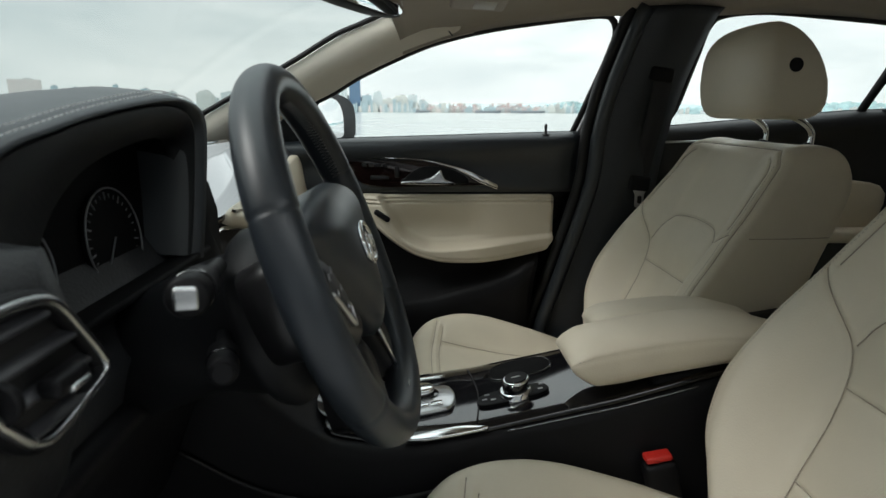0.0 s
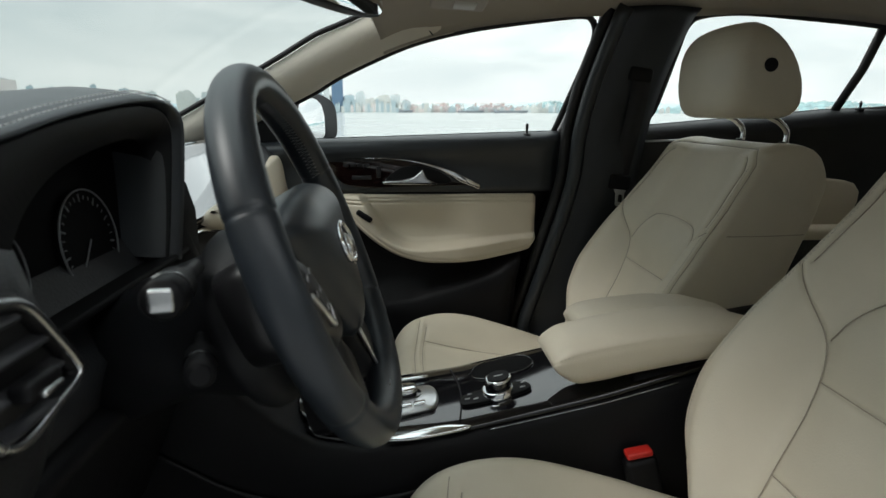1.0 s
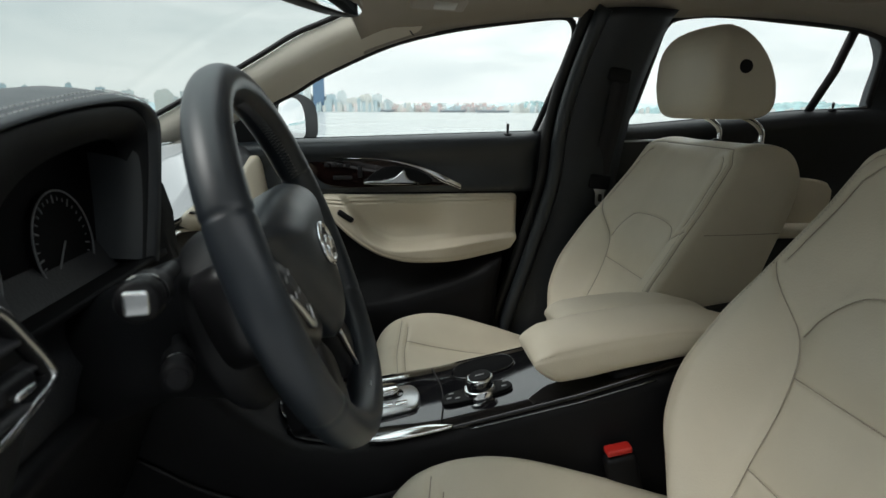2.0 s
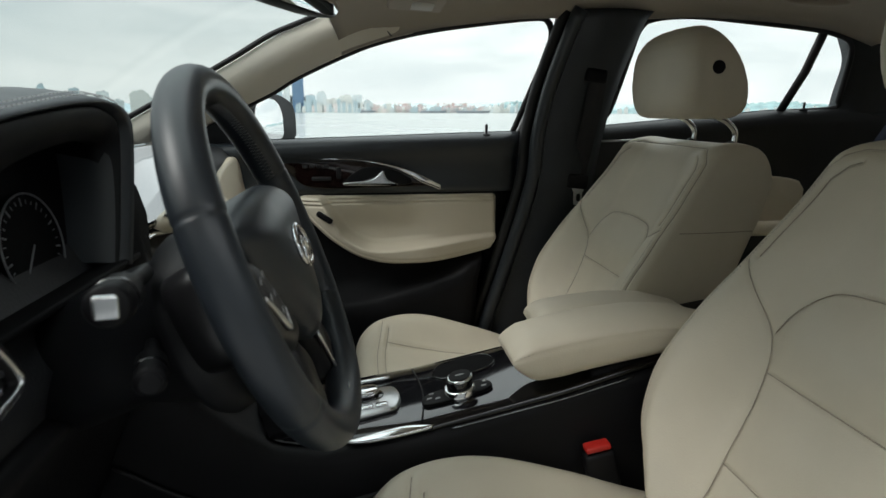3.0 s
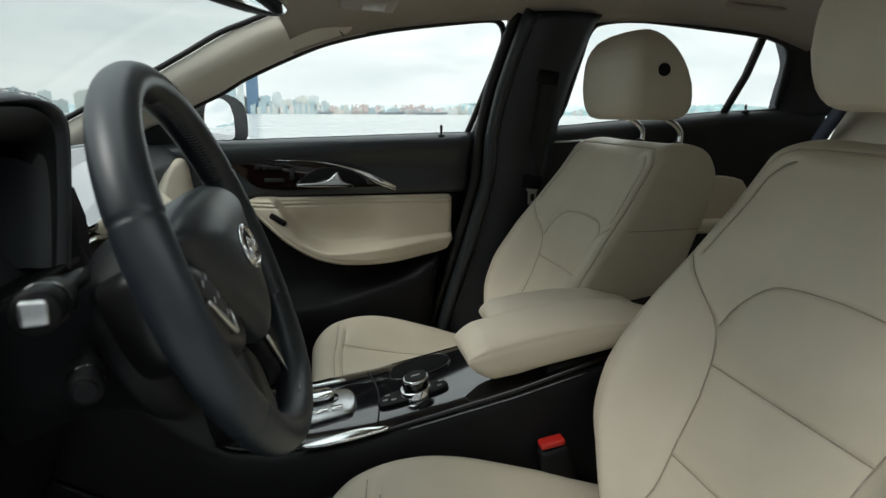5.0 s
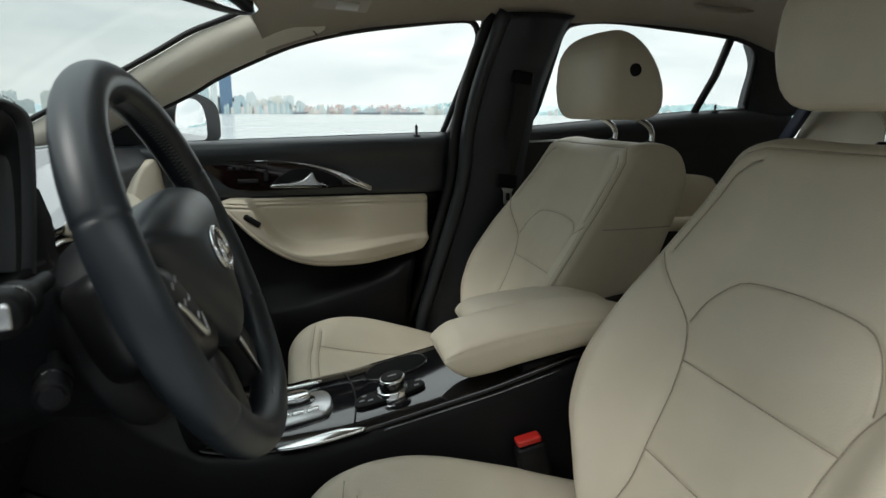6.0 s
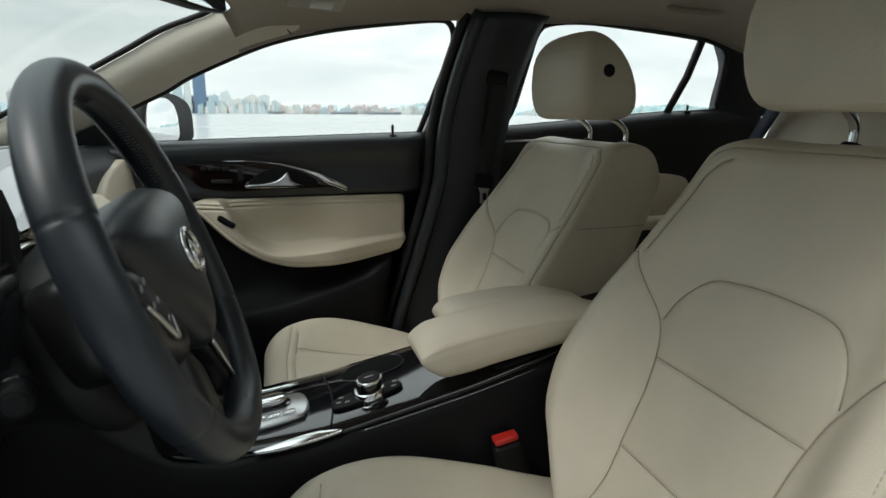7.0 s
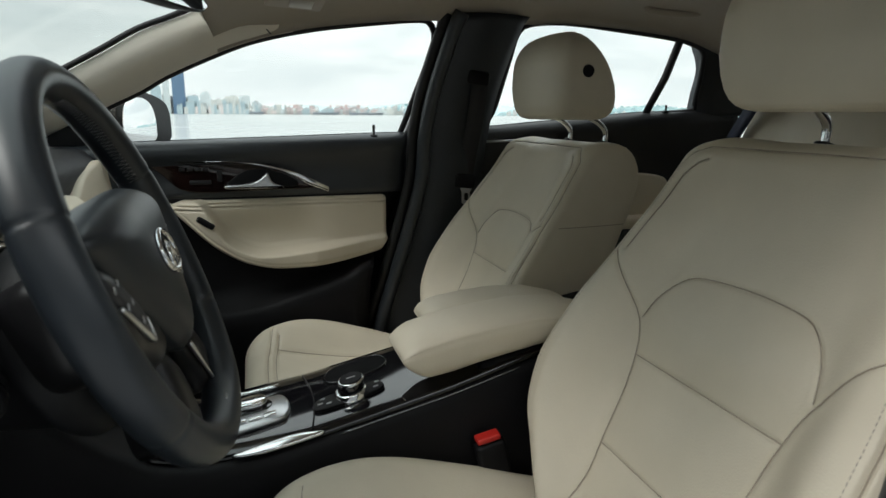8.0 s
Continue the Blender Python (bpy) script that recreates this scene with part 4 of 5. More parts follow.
cu_width = soft((-0.02, 0.1, 0.25, 0.40, 0.50, 0.56), (0.22, 0.245, 0.255, 0.25, 0.235, 0.21))


def cu_top(a, s):
    t = np.abs(a) / cu_width(s)
    b = CU_BOLSTER(s)
    return 0.035 + b * sstep(t, 0.48, 0.84) + 0.006 * np.cos(s * 9)


CU_BOLSTER = soft((-0.03, 0.12, 0.25, 0.36, 0.44, 0.52, 0.56), (0.0, 0.012, 0.042, 0.062, 0.058, 0.030, 0.02))


cu_flank = curve2([(0.118, -0.02), (0.122, 0.15), (0.128, 0.30), (0.133, 0.42), (0.136, 0.480)])
CU_SEAMS = mirrored(cu_flank) + [curve2([(-0.19, 0.49), (-0.1, 0.505), (0, 0.508), (0.1, 0.505), (0.19, 0.49)]), curve2([(-0.17, 0.475), (-0.1, 0.487), (0, 0.490), (0.1, 0.487), (0.17, 0.475)]), curve2([(-0.133, 0.245), (0, 0.245), (0.133, 0.245)])]
cu_pipe = curve2([(0.228, 0.05), (0.238, 0.25), (0.232, 0.40), (0.212, 0.49)])
CU_SEAMS += mirrored(cu_pipe)


def headrest_mesh():
    """A leather headrest: flat-sided slices, stacked, with a domed profile and tight vertical edges."""
    zq = np.array((1.098, 1.101, 1.106, 1.114, 1.126, 1.145, 1.17, 1.20, 1.22, 1.24, 1.255, 1.266, 1.274, 1.280, 1.283))
    front = np.array((0.560, 0.550, 0.544, 0.540, 0.537, 0.535, 0.534, 0.535, 0.536, 0.540, 0.546, 0.553, 0.561, 0.571, 0.580))
    rear = np.array((0.660, 0.674, 0.682, 0.687, 0.689, 0.686, 0.679, 0.667, 0.656, 0.642, 0.630, 0.619, 0.609, 0.599, 0.590))
    half = np.array((0.088, 0.101, 0.111, 0.120, 0.128, 0.135, 0.140, 0.139, 0.136, 0.130, 0.121, 0.111, 0.099, 0.083, 0.058))
    rows = []
    for k in np.linspace(0, len(zq) - 1, 57):
        z, f, r, w = (float(np.interp(k, range(len(zq)), v)) for v in (zq, front, rear, half))
        row = []
        for a in np.linspace(0, 2 * math.pi, 96, endpoint=False):
            c, q = math.cos(a), math.sin(a)
            u = np.sign(q) * abs(q) ** 0.30
            x = np.sign(c) * abs(c) ** 0.26
            bow = 0.012 * u * u if x < 0 else 0.0
            row.append(((f + r) / 2 + (r - f) / 2 * x + bow, w * u, z))
        rows.append(row)
    return grid(np.array(rows), close_v=True, caps=True)


seat = thing("car_seat", "cream leather passenger seat with stitched bolsters", "car seat", "front seats", at=(0, SEAT_Y, 0))
back_pad = Pad(np.linspace(-0.08, 0.572, 240), back_width, back_front, lambda s: np.interp(s, (-0.08, 0.2, 0.45, 0.56), (-0.13, -0.15, -0.15, -0.14)), BACK_SEAMS, on_back, edge=0.026, top_round=0.060, groove=0.0034, gw=0.0024, puff=0.0035, low_round=0.03)
cu_pad = Pad(CU_S, cu_width, cu_top, lambda s: -0.12, CU_SEAMS, on_cushion, edge=0.05, top_round=0.075, low_round=0.03)
part("backrest", back_pad.mesh(), CREAM, seat, "cream leather backrest with horseshoe panel")
cu = part("cushion", cu_pad.mesh(), CREAM, seat, "cream leather seat cushion")
hr = part("headrest", headrest_mesh(), CREAM, seat, "cream leather headrest")
part("tilt_button", cyl(0.0135, 0.0125, 0.008, pose(0.600, -0.1385, 1.197, 90, 0, 0)), PLASTIC, hr, "round black tilt button")
for a in (-0.078, 0.078):
    rod = smooth_line([(0.640, a, 1.12), (0.645, a, 1.104), (0.668, a, 1.093), (0.688, a, 1.075), (0.690, a, 1.055), (0.688, a, 1.02)], 24)
    part("post", tube(rod, 0.0062, 12), CHROME, seat, "chrome headrest post")
    part("post_collar", cyl(0.015, 0.013, 0.008, pose(0.690, a, 1.045, 0, 20, 0)), PLASTIC, seat)
for sgn in (1, -1):
    off = [((a - 0.009) * sgn, s) for a, s in piping[:26]]
    part("stitching", dashes(back_pad.on(off, 0.0003), 0.0035, 0.0025, 0.0005), STITCH, seat)
for sgn in (1, -1):
    side = []
    for h in np.linspace(0.012, -0.128, 12):
        q = (0.888 - SO[2] - SF[2] * h) / SU[2]
        side.append(on_back(sgn * (float(back_width(q)) * (1 + 0.02 * math.sin(math.pi * min(1, max(0, (0.02 - h) / 0.15)))) + 0.0006), q, h))
    part("side_seam", tube(side, 0.0010, 6), SEAM_SHADE, seat)
# Thin dark rods laid in the grooves stand in for their shade.
for ln in BACK_SEAMS:
    part("seam", tube(back_pad.on(ln, 0.0), 0.0007, 6), SEAM_SHADE, seat)
for ln in CU_SEAMS:
    part("seam", tube(cu_pad.on(ln, 0.0), 0.0009, 6), SEAM_SHADE, cu)
part("seat_base", rbox((0.46, 0.40, 0.12), 0.03, 3, Matrix.Translation((0.20, 0, 0.42))), PLASTIC, seat)
for a in (-0.18, 0.18):
    part("rail", rbox((0.5, 0.04, 0.04), 0.008, 2, Matrix.Translation((0.2, a, 0.35))), PLASTIC, seat)
part("side_shield", slab(smooth_line([(-0.02, 0.44), (0.1, 0.40), (0.38, 0.40), (0.47, 0.47), (0.44, 0.52), (0.2, 0.50), (0.0, 0.50)], 40, True), 0.02, basis((0, -0.235, 0), (1, 0, 0), (0, 0, 1), (0, -1, 0)), 0.006), PLASTIC, seat)

dseat = copy_thing(seat, Matrix.Translation((-0.04, -0.373, 0.025)))
for ob in dseat.children:
    if ob.name.startswith("cushion"):
        ob.location = (0.055, 0, 0.020)
    if ob.name.startswith("headrest"):
        ob.location = (0.012, 0.016, -0.009)
dseat["label"] = "cream leather driver seat beside the console"

# ---------------------------------------------------------------- rear seat

rear = thing("rear_seat", "cream leather rear bench with dark belt", "car seat")


def rear_place(a, s, h):
    return (1.12 + 0.45 * s - 0.89 * h, 0.25 + a, 0.60 + 0.89 * s + 0.45 * h)


part("backrest", Pad(np.linspace(0, 0.70, 60), lambda s: 0.30, lambda a, s: 0.02 * sstep(np.abs(a), 0.15, 0.25) + 0 * s, lambda s: -0.12, [[(-0.30, 0.47), (0.30, 0.47)], [(-0.14, 0.0), (-0.14, 0.70)]], rear_place, edge=0.04, top_round=0.04, na=60).mesh(), CREAM, rear, "cream leather rear backrest")
part("backrest_near", Pad(np.linspace(0, 0.70, 60), lambda s: 0.30, lambda a, s: 0.02 * sstep(np.abs(a), 0.15, 0.25) + 0 * s, lambda s: -0.12, [[(-0.30, 0.47), (0.30, 0.47)]], lambda a, s, h: rear_place(a - 0.62, s, h), edge=0.04, top_round=0.04, na=60).mesh(), CREAM, rear)
part("cushion", rbox((0.5, 1.2, 0.16), 0.05, 5, Matrix.Translation((1.05, 0, 0.56))), CREAM, rear)
rb_line = smooth_line([(1.34, 0.47, 1.22), (1.31, 0.50, 1.12), (1.29, 0.55, 1.01), (1.27, 0.58, 0.9)], 20)
bl = np.stack([rb_line + np.array((0, -0.024, 0.0)), rb_line + np.array((0, 0.024, 0.004))], 1)
part("belt", grid(np.concatenate([bl, bl[:, ::-1] + np.array((-0.003, 0, 0))], 1), close_v=True, caps=True), BELT_BLUE, rear, "navy woven rear seat belt")

# ---------------------------------------------------------------- centre console

console = thing("centre_console", "black centre console with gloss top and chrome trim", "console", at=(0, 0, 0))


def con_top(x):
    return float(np.interp(x, (-0.5, -0.34, -0.27, -0.22, -0.16, -0.1, 0.0, 0.2, 0.37, 0.56), (0.86, 0.76, 0.685, 0.648, 0.638, 0.642, 0.656, 0.699, 0.745, 0.775)))


P = []
for x in np.concatenate([np.linspace(-0.55, -0.1, 30), np.linspace(-0.08, 0.58, 34)]):
    z = con_top(x)
    w = float(np.interp(x, (-0.55, -0.2, 0.1, 0.58), (0.15, 0.125, 0.112, 0.11)))
    sec = [(-w - 0.02, 0.33), (-w - 0.015, 0.50), (-w - 0.006, z - 0.05), (-w, z - 0.022), (-w + 0.004, z - 0.010), (-w + 0.014, z - 0.004), (-w + 0.03, z - 0.006), (0, z - 0.008)]
    sec = sec + [(-a, b) for a, b in sec[-2::-1]]
    P.append([(x, a, b) for a, b in sec])
part("body", grid(np.array(P), close_v=True, caps=True), PLASTIC, console, "matt black console body")

lt = []
for x in np.linspace(-0.235, 0.42, 50):
    z = con_top(x)
    w = float(np.interp(x, (-0.24, -0.05, 0.1, 0.30), (0.096, 0.106, 0.104, 0.101)))
    lt.append([(x, w * a, z - 0.004 + 0.004 * (1 - abs(a) ** 6) + 0.006) for a in np.linspace(-1, 1, 21)])
lt = np.array(lt)
lo = lt[:, ::-1].copy()
lo[:, :, 2] -= 0.012
part("lacquer_top", grid(np.concatenate([lt, lo], 1), close_v=True, caps=True), GLOSS, console, "gloss black lacquered top plate")


def on_console(x, y, lift=0.0):
    s = math.atan2(con_top(x + 0.03) - con_top(x - 0.03), 0.06)
    return basis((x, y, con_top(x) + 0.006 + lift), (math.cos(s), 0, math.sin(s)), (0, 1, 0), (-math.sin(s), 0, math.cos(s)))


# rotary controller
ctl = part("controller_pad", slab(smooth_line([(-0.054, -0.017), (-0.048, 0.012), (0.0, 0.018), (0.048, 0.014), (0.054, -0.012), (0.0, -0.021)], 40, True), 0.006, on_console(0.052, -0.036, 0.0), 0.002), PLASTIC, console, "satin black key pad round the dial")
for dx, dy in ((-0.045, -0.005), (-0.032, -0.010), (-0.040, 0.008), (0.042, -0.006), (0.046, 0.008)):
    part("key_print", rbox((0.008, 0.0035, 0.0008), 0, 1, on_console(0.052 + dx, -0.036 + dy, 0.0068)), GREY_PRINT, ctl)
part("dial_ring", cyl(0.0285, 0.0245, 0.012, on_console(0.056, -0.034, 0.006), 48, 0.002), CHROME, console, "chrome ring of the dial")
part("dial", cyl(0.0212, 0.0202, 0.020, on_console(0.056, -0.034, 0.016), 48, 0.0012), GLOSS, console, "gloss black rotary dial")
part("dial_rim", cyl(0.0218, 0.0202, 0.0045, on_console(0.056, -0.034, 0.027), 48, 0.0012), CHROME, console, "chrome dial rim")
part("dial_cap", cyl(0.0180, 0.0180, 0.002, on_console(0.056, -0.034, 0.0300), 40, 0.0006), PLASTIC, console)
part("dial_print", rbox((0.014, 0.003, 0.0006), 0, 1, on_console(0.056, -0.034, 0.0312)), GREY_PRINT, console)

# cup holder beside the dial: a flat black oval paints its shaded recess
cup = smooth_line([(-0.052, -0.006), (-0.040, 0.024), (0.0, 0.032), (0.044, 0.026), (0.056, -0.004), (0.040, -0.026), (0.0, -0.032), (-0.040, -0.026)], 44, True)
CUP = on_console(0.075, 0.052, 0.0)
part("cup_holder", slab(cup, 0.0012, CUP, 0.0003), GAUGE_BLACK, console, "flat dark oval for the shaded cup holder recess")
part("cup_rim", tube([tuple(CUP @ Vector((x, y, 0.0012))) for x, y in cup], 0.0016, 6, True), GLOSS, console, "gloss black cup holder rim")

# gear lever
part("gear_plate", slab(smooth_line([(-0.085, -0.043), (-0.08, 0.043), (0.020, 0.041), (0.038, 0.028), (0.044, 0.0), (0.038, -0.028), (0.020, -0.041)], 40, True), 0.008, on_console(-0.080, -0.010, 0.0), 0.003), SATIN, console, "satin silver gear selector surround")
part("gear_slot", slab(smooth_line([(-0.06, -0.006), (-0.06, 0.026), (0.012, 0.026), (0.014, -0.006)], 30, True), 0.002, on_console(-0.085, -0.006, 0.0075), 0.0005), GLOSS, console, "black lever slot")
part("gear_lever", slab(smooth_line([(-0.045, -0.012), (-0.045, 0.014), (0.006, 0.015), (0.009, -0.011)], 30, True), 0.014, on_console(-0.084, 0.004, 0.008), 0.004, 3), CHROME, console, "chrome gear lever")
part("lever_mark", rbox((0.016, 0.004, 0.0008), 0, 1, on_console(-0.098, 0.006, 0.0224)), KEY_GREY, console)
for k in range(3):
    part("mode_key", rbox((0.019, 0.013, 0.004), 0.0015, 2, on_console(-0.112 + 0.022 * k, -0.034, 0.0095)), CHROME, console, "polished selector key")
part("side_rail", tube([tuple(on_console(x, 0.066, 0.004).translation) for x in np.linspace(-0.16, -0.05, 12)], 0.004, 8), CHROME, console, "chrome rail beside the selector")
part("joint_line", tube([tuple(on_console(-0.012 + 0.012 * math.cos(a * 1.4), 0.09 * a, 0.001).translation) for a in np.linspace(-1, 1, 20)], 0.0012, 6), RUBBER, console)

# silver leaf on the driver's edge
leaf = smooth_line([(-0.122, -0.108), (-0.085, -0.100), (-0.040, -0.096), (-0.014, -0.100), (0.006, -0.108), (-0.035, -0.113), (-0.085, -0.114)], 50, True)
LZ = basis((0, 0, 0), (1, 0, 0), (0, 1, 0), (0, 0, 1))
bm = slab(leaf, 0.006, LZ, 0.002)
for v in bm.verts:
    v.co.z += con_top(v.co.x) + 0.004 - 0.18 * max(0, -v.co.y - 0.085)
part("silver_leaf", bm, CHROME, console, "polished silver edge trim")
part("edge_line", tube([(x, -0.1125, con_top(x) - 0.0055) for x in np.linspace(0.03, 0.31, 20)], 0.0012, 6), DARK_CHROME, console, "thin bright edge line")
cv = smooth_line([(-0.42, -0.155, 0.66), (-0.33, -0.15, 0.60), (-0.24, -0.146, 0.572), (-0.12, -0.142, 0.572), (0.05, -0.136, 0.61)], 30)
part("carpet_joint", tube(cv, 0.003, 8), RUBBER, console)

# start button and tray at the console's front
part("tray", slab(smooth_line([(-0.045, -0.05), (-0.05, 0.05), (0.04, 0.055), (0.05, -0.05)], 30, True), 0.004, on_console(-0.20, -0.02, 0.002), 0.001), GLOSS, console)
part("socket_ring", cyl(0.020, 0.018, 0.010, pose(-0.272, -0.02, 0.700, 0, 55, -25), 40, 0.002), SATIN, console, "silver ringed round button")
part("socket_cap", cyl(0.014, 0.014, 0.004, pose(-0.266, -0.0225, 0.7045, 0, 55, -25), 40, 0.001), GLOSS, console)


def lid_top(x):
    return float(np.interp(x, (0.10, 0.115, 0.15, 0.20, 0.26, 0.33, 0.40, 0.46, 0.52), (0.762, 0.770, 0.783, 0.795, 0.804, 0.810, 0.806, 0.790, 0.755)))


def lid_low(x):
    return float(np.interp(x, (0.10, 0.14, 0.195, 0.24, 0.36, 0.52), (0.722, 0.718, 0.724, 0.733, 0.755, 0.735)))


def armrest_lid(y0, y1, x0, x1, dz=0.0):
    """A padded lid: its top rises to the rear, the nose is rounded and undercut."""
    rows = []
    n = 60
    for k in range(n):
        q = k / (n - 1)
        x = x0 + (x1 - x0) * (0.5 - 0.5 * math.cos(q * math.pi))
        d = min(1.0, (x - x0) / 0.034)
        e = math.sqrt(max(0.0, 1 - (1 - d) ** 2))
        d2 = min(1.0, (x1 - x) / 0.05)
        e *= math.sqrt(max(0.0, 1 - (1 - d2) ** 2))
        zt, zb = lid_top(x) + dz, lid_low(x)
        zm = zb + (zt - zb) * 0.62
        row = []
        for a in np.linspace(0, 2 * math.pi, 64, endpoint=False):
            c, s = math.cos(a), math.sin(a)
            yy = np.sign(c) * abs(c) ** 0.5
            zz = np.sign(s) * abs(s) ** 0.5
            z = zm + ((zt - zm) * zz if zz > 0 else (zm - zb) * zz) * (0.12 + 0.88 * e)
            pinch = 1 - 0.022 * math.exp(-((zz - 0.45) / 0.07) ** 2)
            crown = 0.004 * (1 - yy * yy) * (zz > 0)
            under = 0.020 * max(0.0, (zm - z) / (zm - zb)) ** 1.1 * max(0.0, 1 - (x - x0) / 0.12)
            row.append((x + under, (y0 + y1) / 2 + (y1 - y0) / 2 * yy * (0.84 + 0.16 * e) * pinch, z + crown))
        rows.append(row)
    return grid(np.array(rows), close_v=True, caps=True)


arm = thing("armrest", "padded cream leather armrest on the console", "armrest", at=(0, 0, 0))
part("lid", armrest_lid(-0.120, -0.004, 0.122, 0.50), CREAM, arm, "cream leather lid")
part("lid_far", armrest_lid(-0.007, 0.098, 0.192, 0.50, -0.012), CREAM, arm, "cream leather lid")
part("bin", rbox((0.24, 0.17, 0.05), 0.012, 3, pose(0.37, -0.008, 0.725, 0, -10, 0)), PLASTIC, arm)
for y0, y1, x0, dz in ((-0.120, -0.004, 0.13, 0.0), (-0.007, 0.098, 0.21, -0.012)):
    ln = [(x, y0 + (y1 - y0) * 0.02, lid_low(x) + (lid_top(x) + dz - lid_low(x)) * 0.80) for x in np.linspace(x0, 0.45, 50)]
    part("stitching", dashes(ln, 0.0035, 0.0025, 0.0006), STITCH, arm)

# ---------------------------------------------------------------- belt buckles and belts

bk = thing("belt_buckle", "black seat belt buckle with a red button", "buckle", at=(0.245, -0.142, 0.60))
part("body", rbox((0.048, 0.026, 0.085), 0.008, 3, pose(0.012, 0, -0.018, 0, -14, 0)), PLASTIC, bk)
part("release_button", rbox((0.038, 0.020, 0.010), 0.003, 3, pose(0.0, 0, 0.030, 0, -10, 0)), RED, bk, "red release button")
part("stalk", rbox((0.034, 0.010, 0.16), 0.004, 2, pose(0.04, 0, -0.12, 0, -14, 0)), PLASTIC, bk)

fb = thing("front_belt", "black woven seat belt hanging on the pillar", "seat belt")
ln = smooth_line([(0.505, 0.578, 1.20), (0.50, 0.60, 1.10), (0.492, 0.628, 1.0), (0.482, 0.64, 0.92), (0.46, 0.645, 0.80), (0.43, 0.65, 0.60), (0.41, 0.65, 0.42)], 40)
bl = np.stack([ln + np.array((-0.023, 0, 0)), ln + np.array((0.023, 0, 0))], 1)
part("webbing", grid(np.concatenate([bl, bl[:, ::-1] + np.array((0, 0.002, 0))], 1), close_v=True, caps=True), BELT, fb)
part("tongue_grip", rbox((0.058, 0.016, 0.040), 0.007, 3, pose(0.484, 0.632, 0.929, 0, 6, 0)), PLASTIC, fb)
tong = slab([(-0.018, 0.0), (0.018, 0.0), (0.012, -0.012), (0.0115, -0.042), (0.008, -0.046), (-0.008, -0.046), (-0.0115, -0.042), (-0.012, -0.012)], 0.003, basis((0.486, 0.630, 0.912), (1, 0, 0), (0, 0, 1), (0, -1, 0)), 0.001)
part("tongue", tong, SATIN, fb, "steel belt tongue")
part("tongue_hole", rbox((0.010, 0.002, 0.020), 0.003, 2, pose(0.486, 0.6262, 0.887)), RUBBER, fb)
# ---------------------------------------------------------------- dashboard

dash = thing("dashboard", "black leather dashboard with stitched instrument hood", "dashboard", at=(0, 0, 0))
P = []
for y in np.concatenate([np.linspace(-0.70, -0.10, 50), np.linspace(-0.08, 0.68, 30)]):
    clu = float(sstep(y, -0.53, -0.49) * (1 - sstep(y, -0.17, -0.13)))
    drv = float(1 - sstep(y, -0.16, -0.10))
    zt = 1.045 - 0.02 * abs(y) / 0.7
    face = np.array([(-0.96, zt - 0.03), (-0.70, zt), (-0.46, zt), (-0.385, zt - 0.006), (-0.365, zt - 0.03), (-0.362, 0.99), (-0.364, 0.93), (-0.375, 0.885), (-0.41, 0.82), (-0.46, 0.70), (-0.55, 0.55)])
    left = np.array([(-0.96, zt - 0.03), (-0.70, zt), (-0.46, zt + 0.01), (-0.36, zt + 0.004), (-0.318, 1.03), (-0.308, 0.99), (-0.308, 0.93), (-0.325, 0.88), (-0.37, 0.80), (-0.43, 0.70), (-0.52, 0.55)])
    inst = np.array([(-0.96, zt - 0.03), (-0.70, zt), (-0.50, zt + 0.01), (-0.44, zt + 0.004), (-0.425, 1.03), (-0.42, 0.985), (-0.39, 0.945), (-0.345, 0.90), (-0.37, 0.82), (-0.43, 0.70), (-0.52, 0.55)])
    cen = float(sstep(y, -0.16, -0.10) * (1 - sstep(y, 0.20, 0.32)))
    face[3:7, 0] -= 0.06 * cen + (1 - cen) * np.array((0.05, 0.05, 0.045, 0.046))
    face[7, 0] -= 0.034 * (1 - cen)
    sec = face * (1 - drv) + drv * (left * (1 - clu) + inst * clu)
    P.append([(x, y, z) for x, z in sec])
P = np.array(P)
un = P[:, ::-1].copy()
un[:, :, 0] = np.minimum(un[:, :, 0] - 0.05, -0.45)
un[:, :, 2] -= 0.04
part("body", grid(np.concatenate([P, un], 1), close_v=True, caps=True), DASH, dash)

lip = [(-0.60, 1.00), (-0.575, 1.045), (-0.51, 1.084), (-0.45, 1.098), (-0.37, 1.111), (-0.25, 1.122), (-0.185, 1.119), (-0.152, 1.104), (-0.150, 1.075), (-0.172, 1.00), (-0.195, 0.94)]
crest = [(-0.62, 1.03), (-0.59, 1.062), (-0.51, 1.096), (-0.45, 1.107), (-0.37, 1.119), (-0.25, 1.133), (-0.185, 1.126), (-0.150, 1.107), (-0.146, 1.075), (-0.166, 1.00), (-0.19, 0.94)]
rearl = [(-0.62, 1.02), (-0.59, 1.05), (-0.51, 1.075), (-0.45, 1.085), (-0.37, 1.092), (-0.25, 1.09), (-0.185, 1.08), (-0.150, 1.06), (-0.146, 1.03), (-0.166, 0.98), (-0.19, 0.94)]
N = 70
L, C, R = (smooth_line(q, N) for q in (lip, crest, rearl))
mid = np.array((-0.36, 1.02))


def arch(line, x, shrink=0.0):
    q = mid + (line - mid) * (1 - shrink / 0.13)
    return [(x, a, b) for a, b in q]


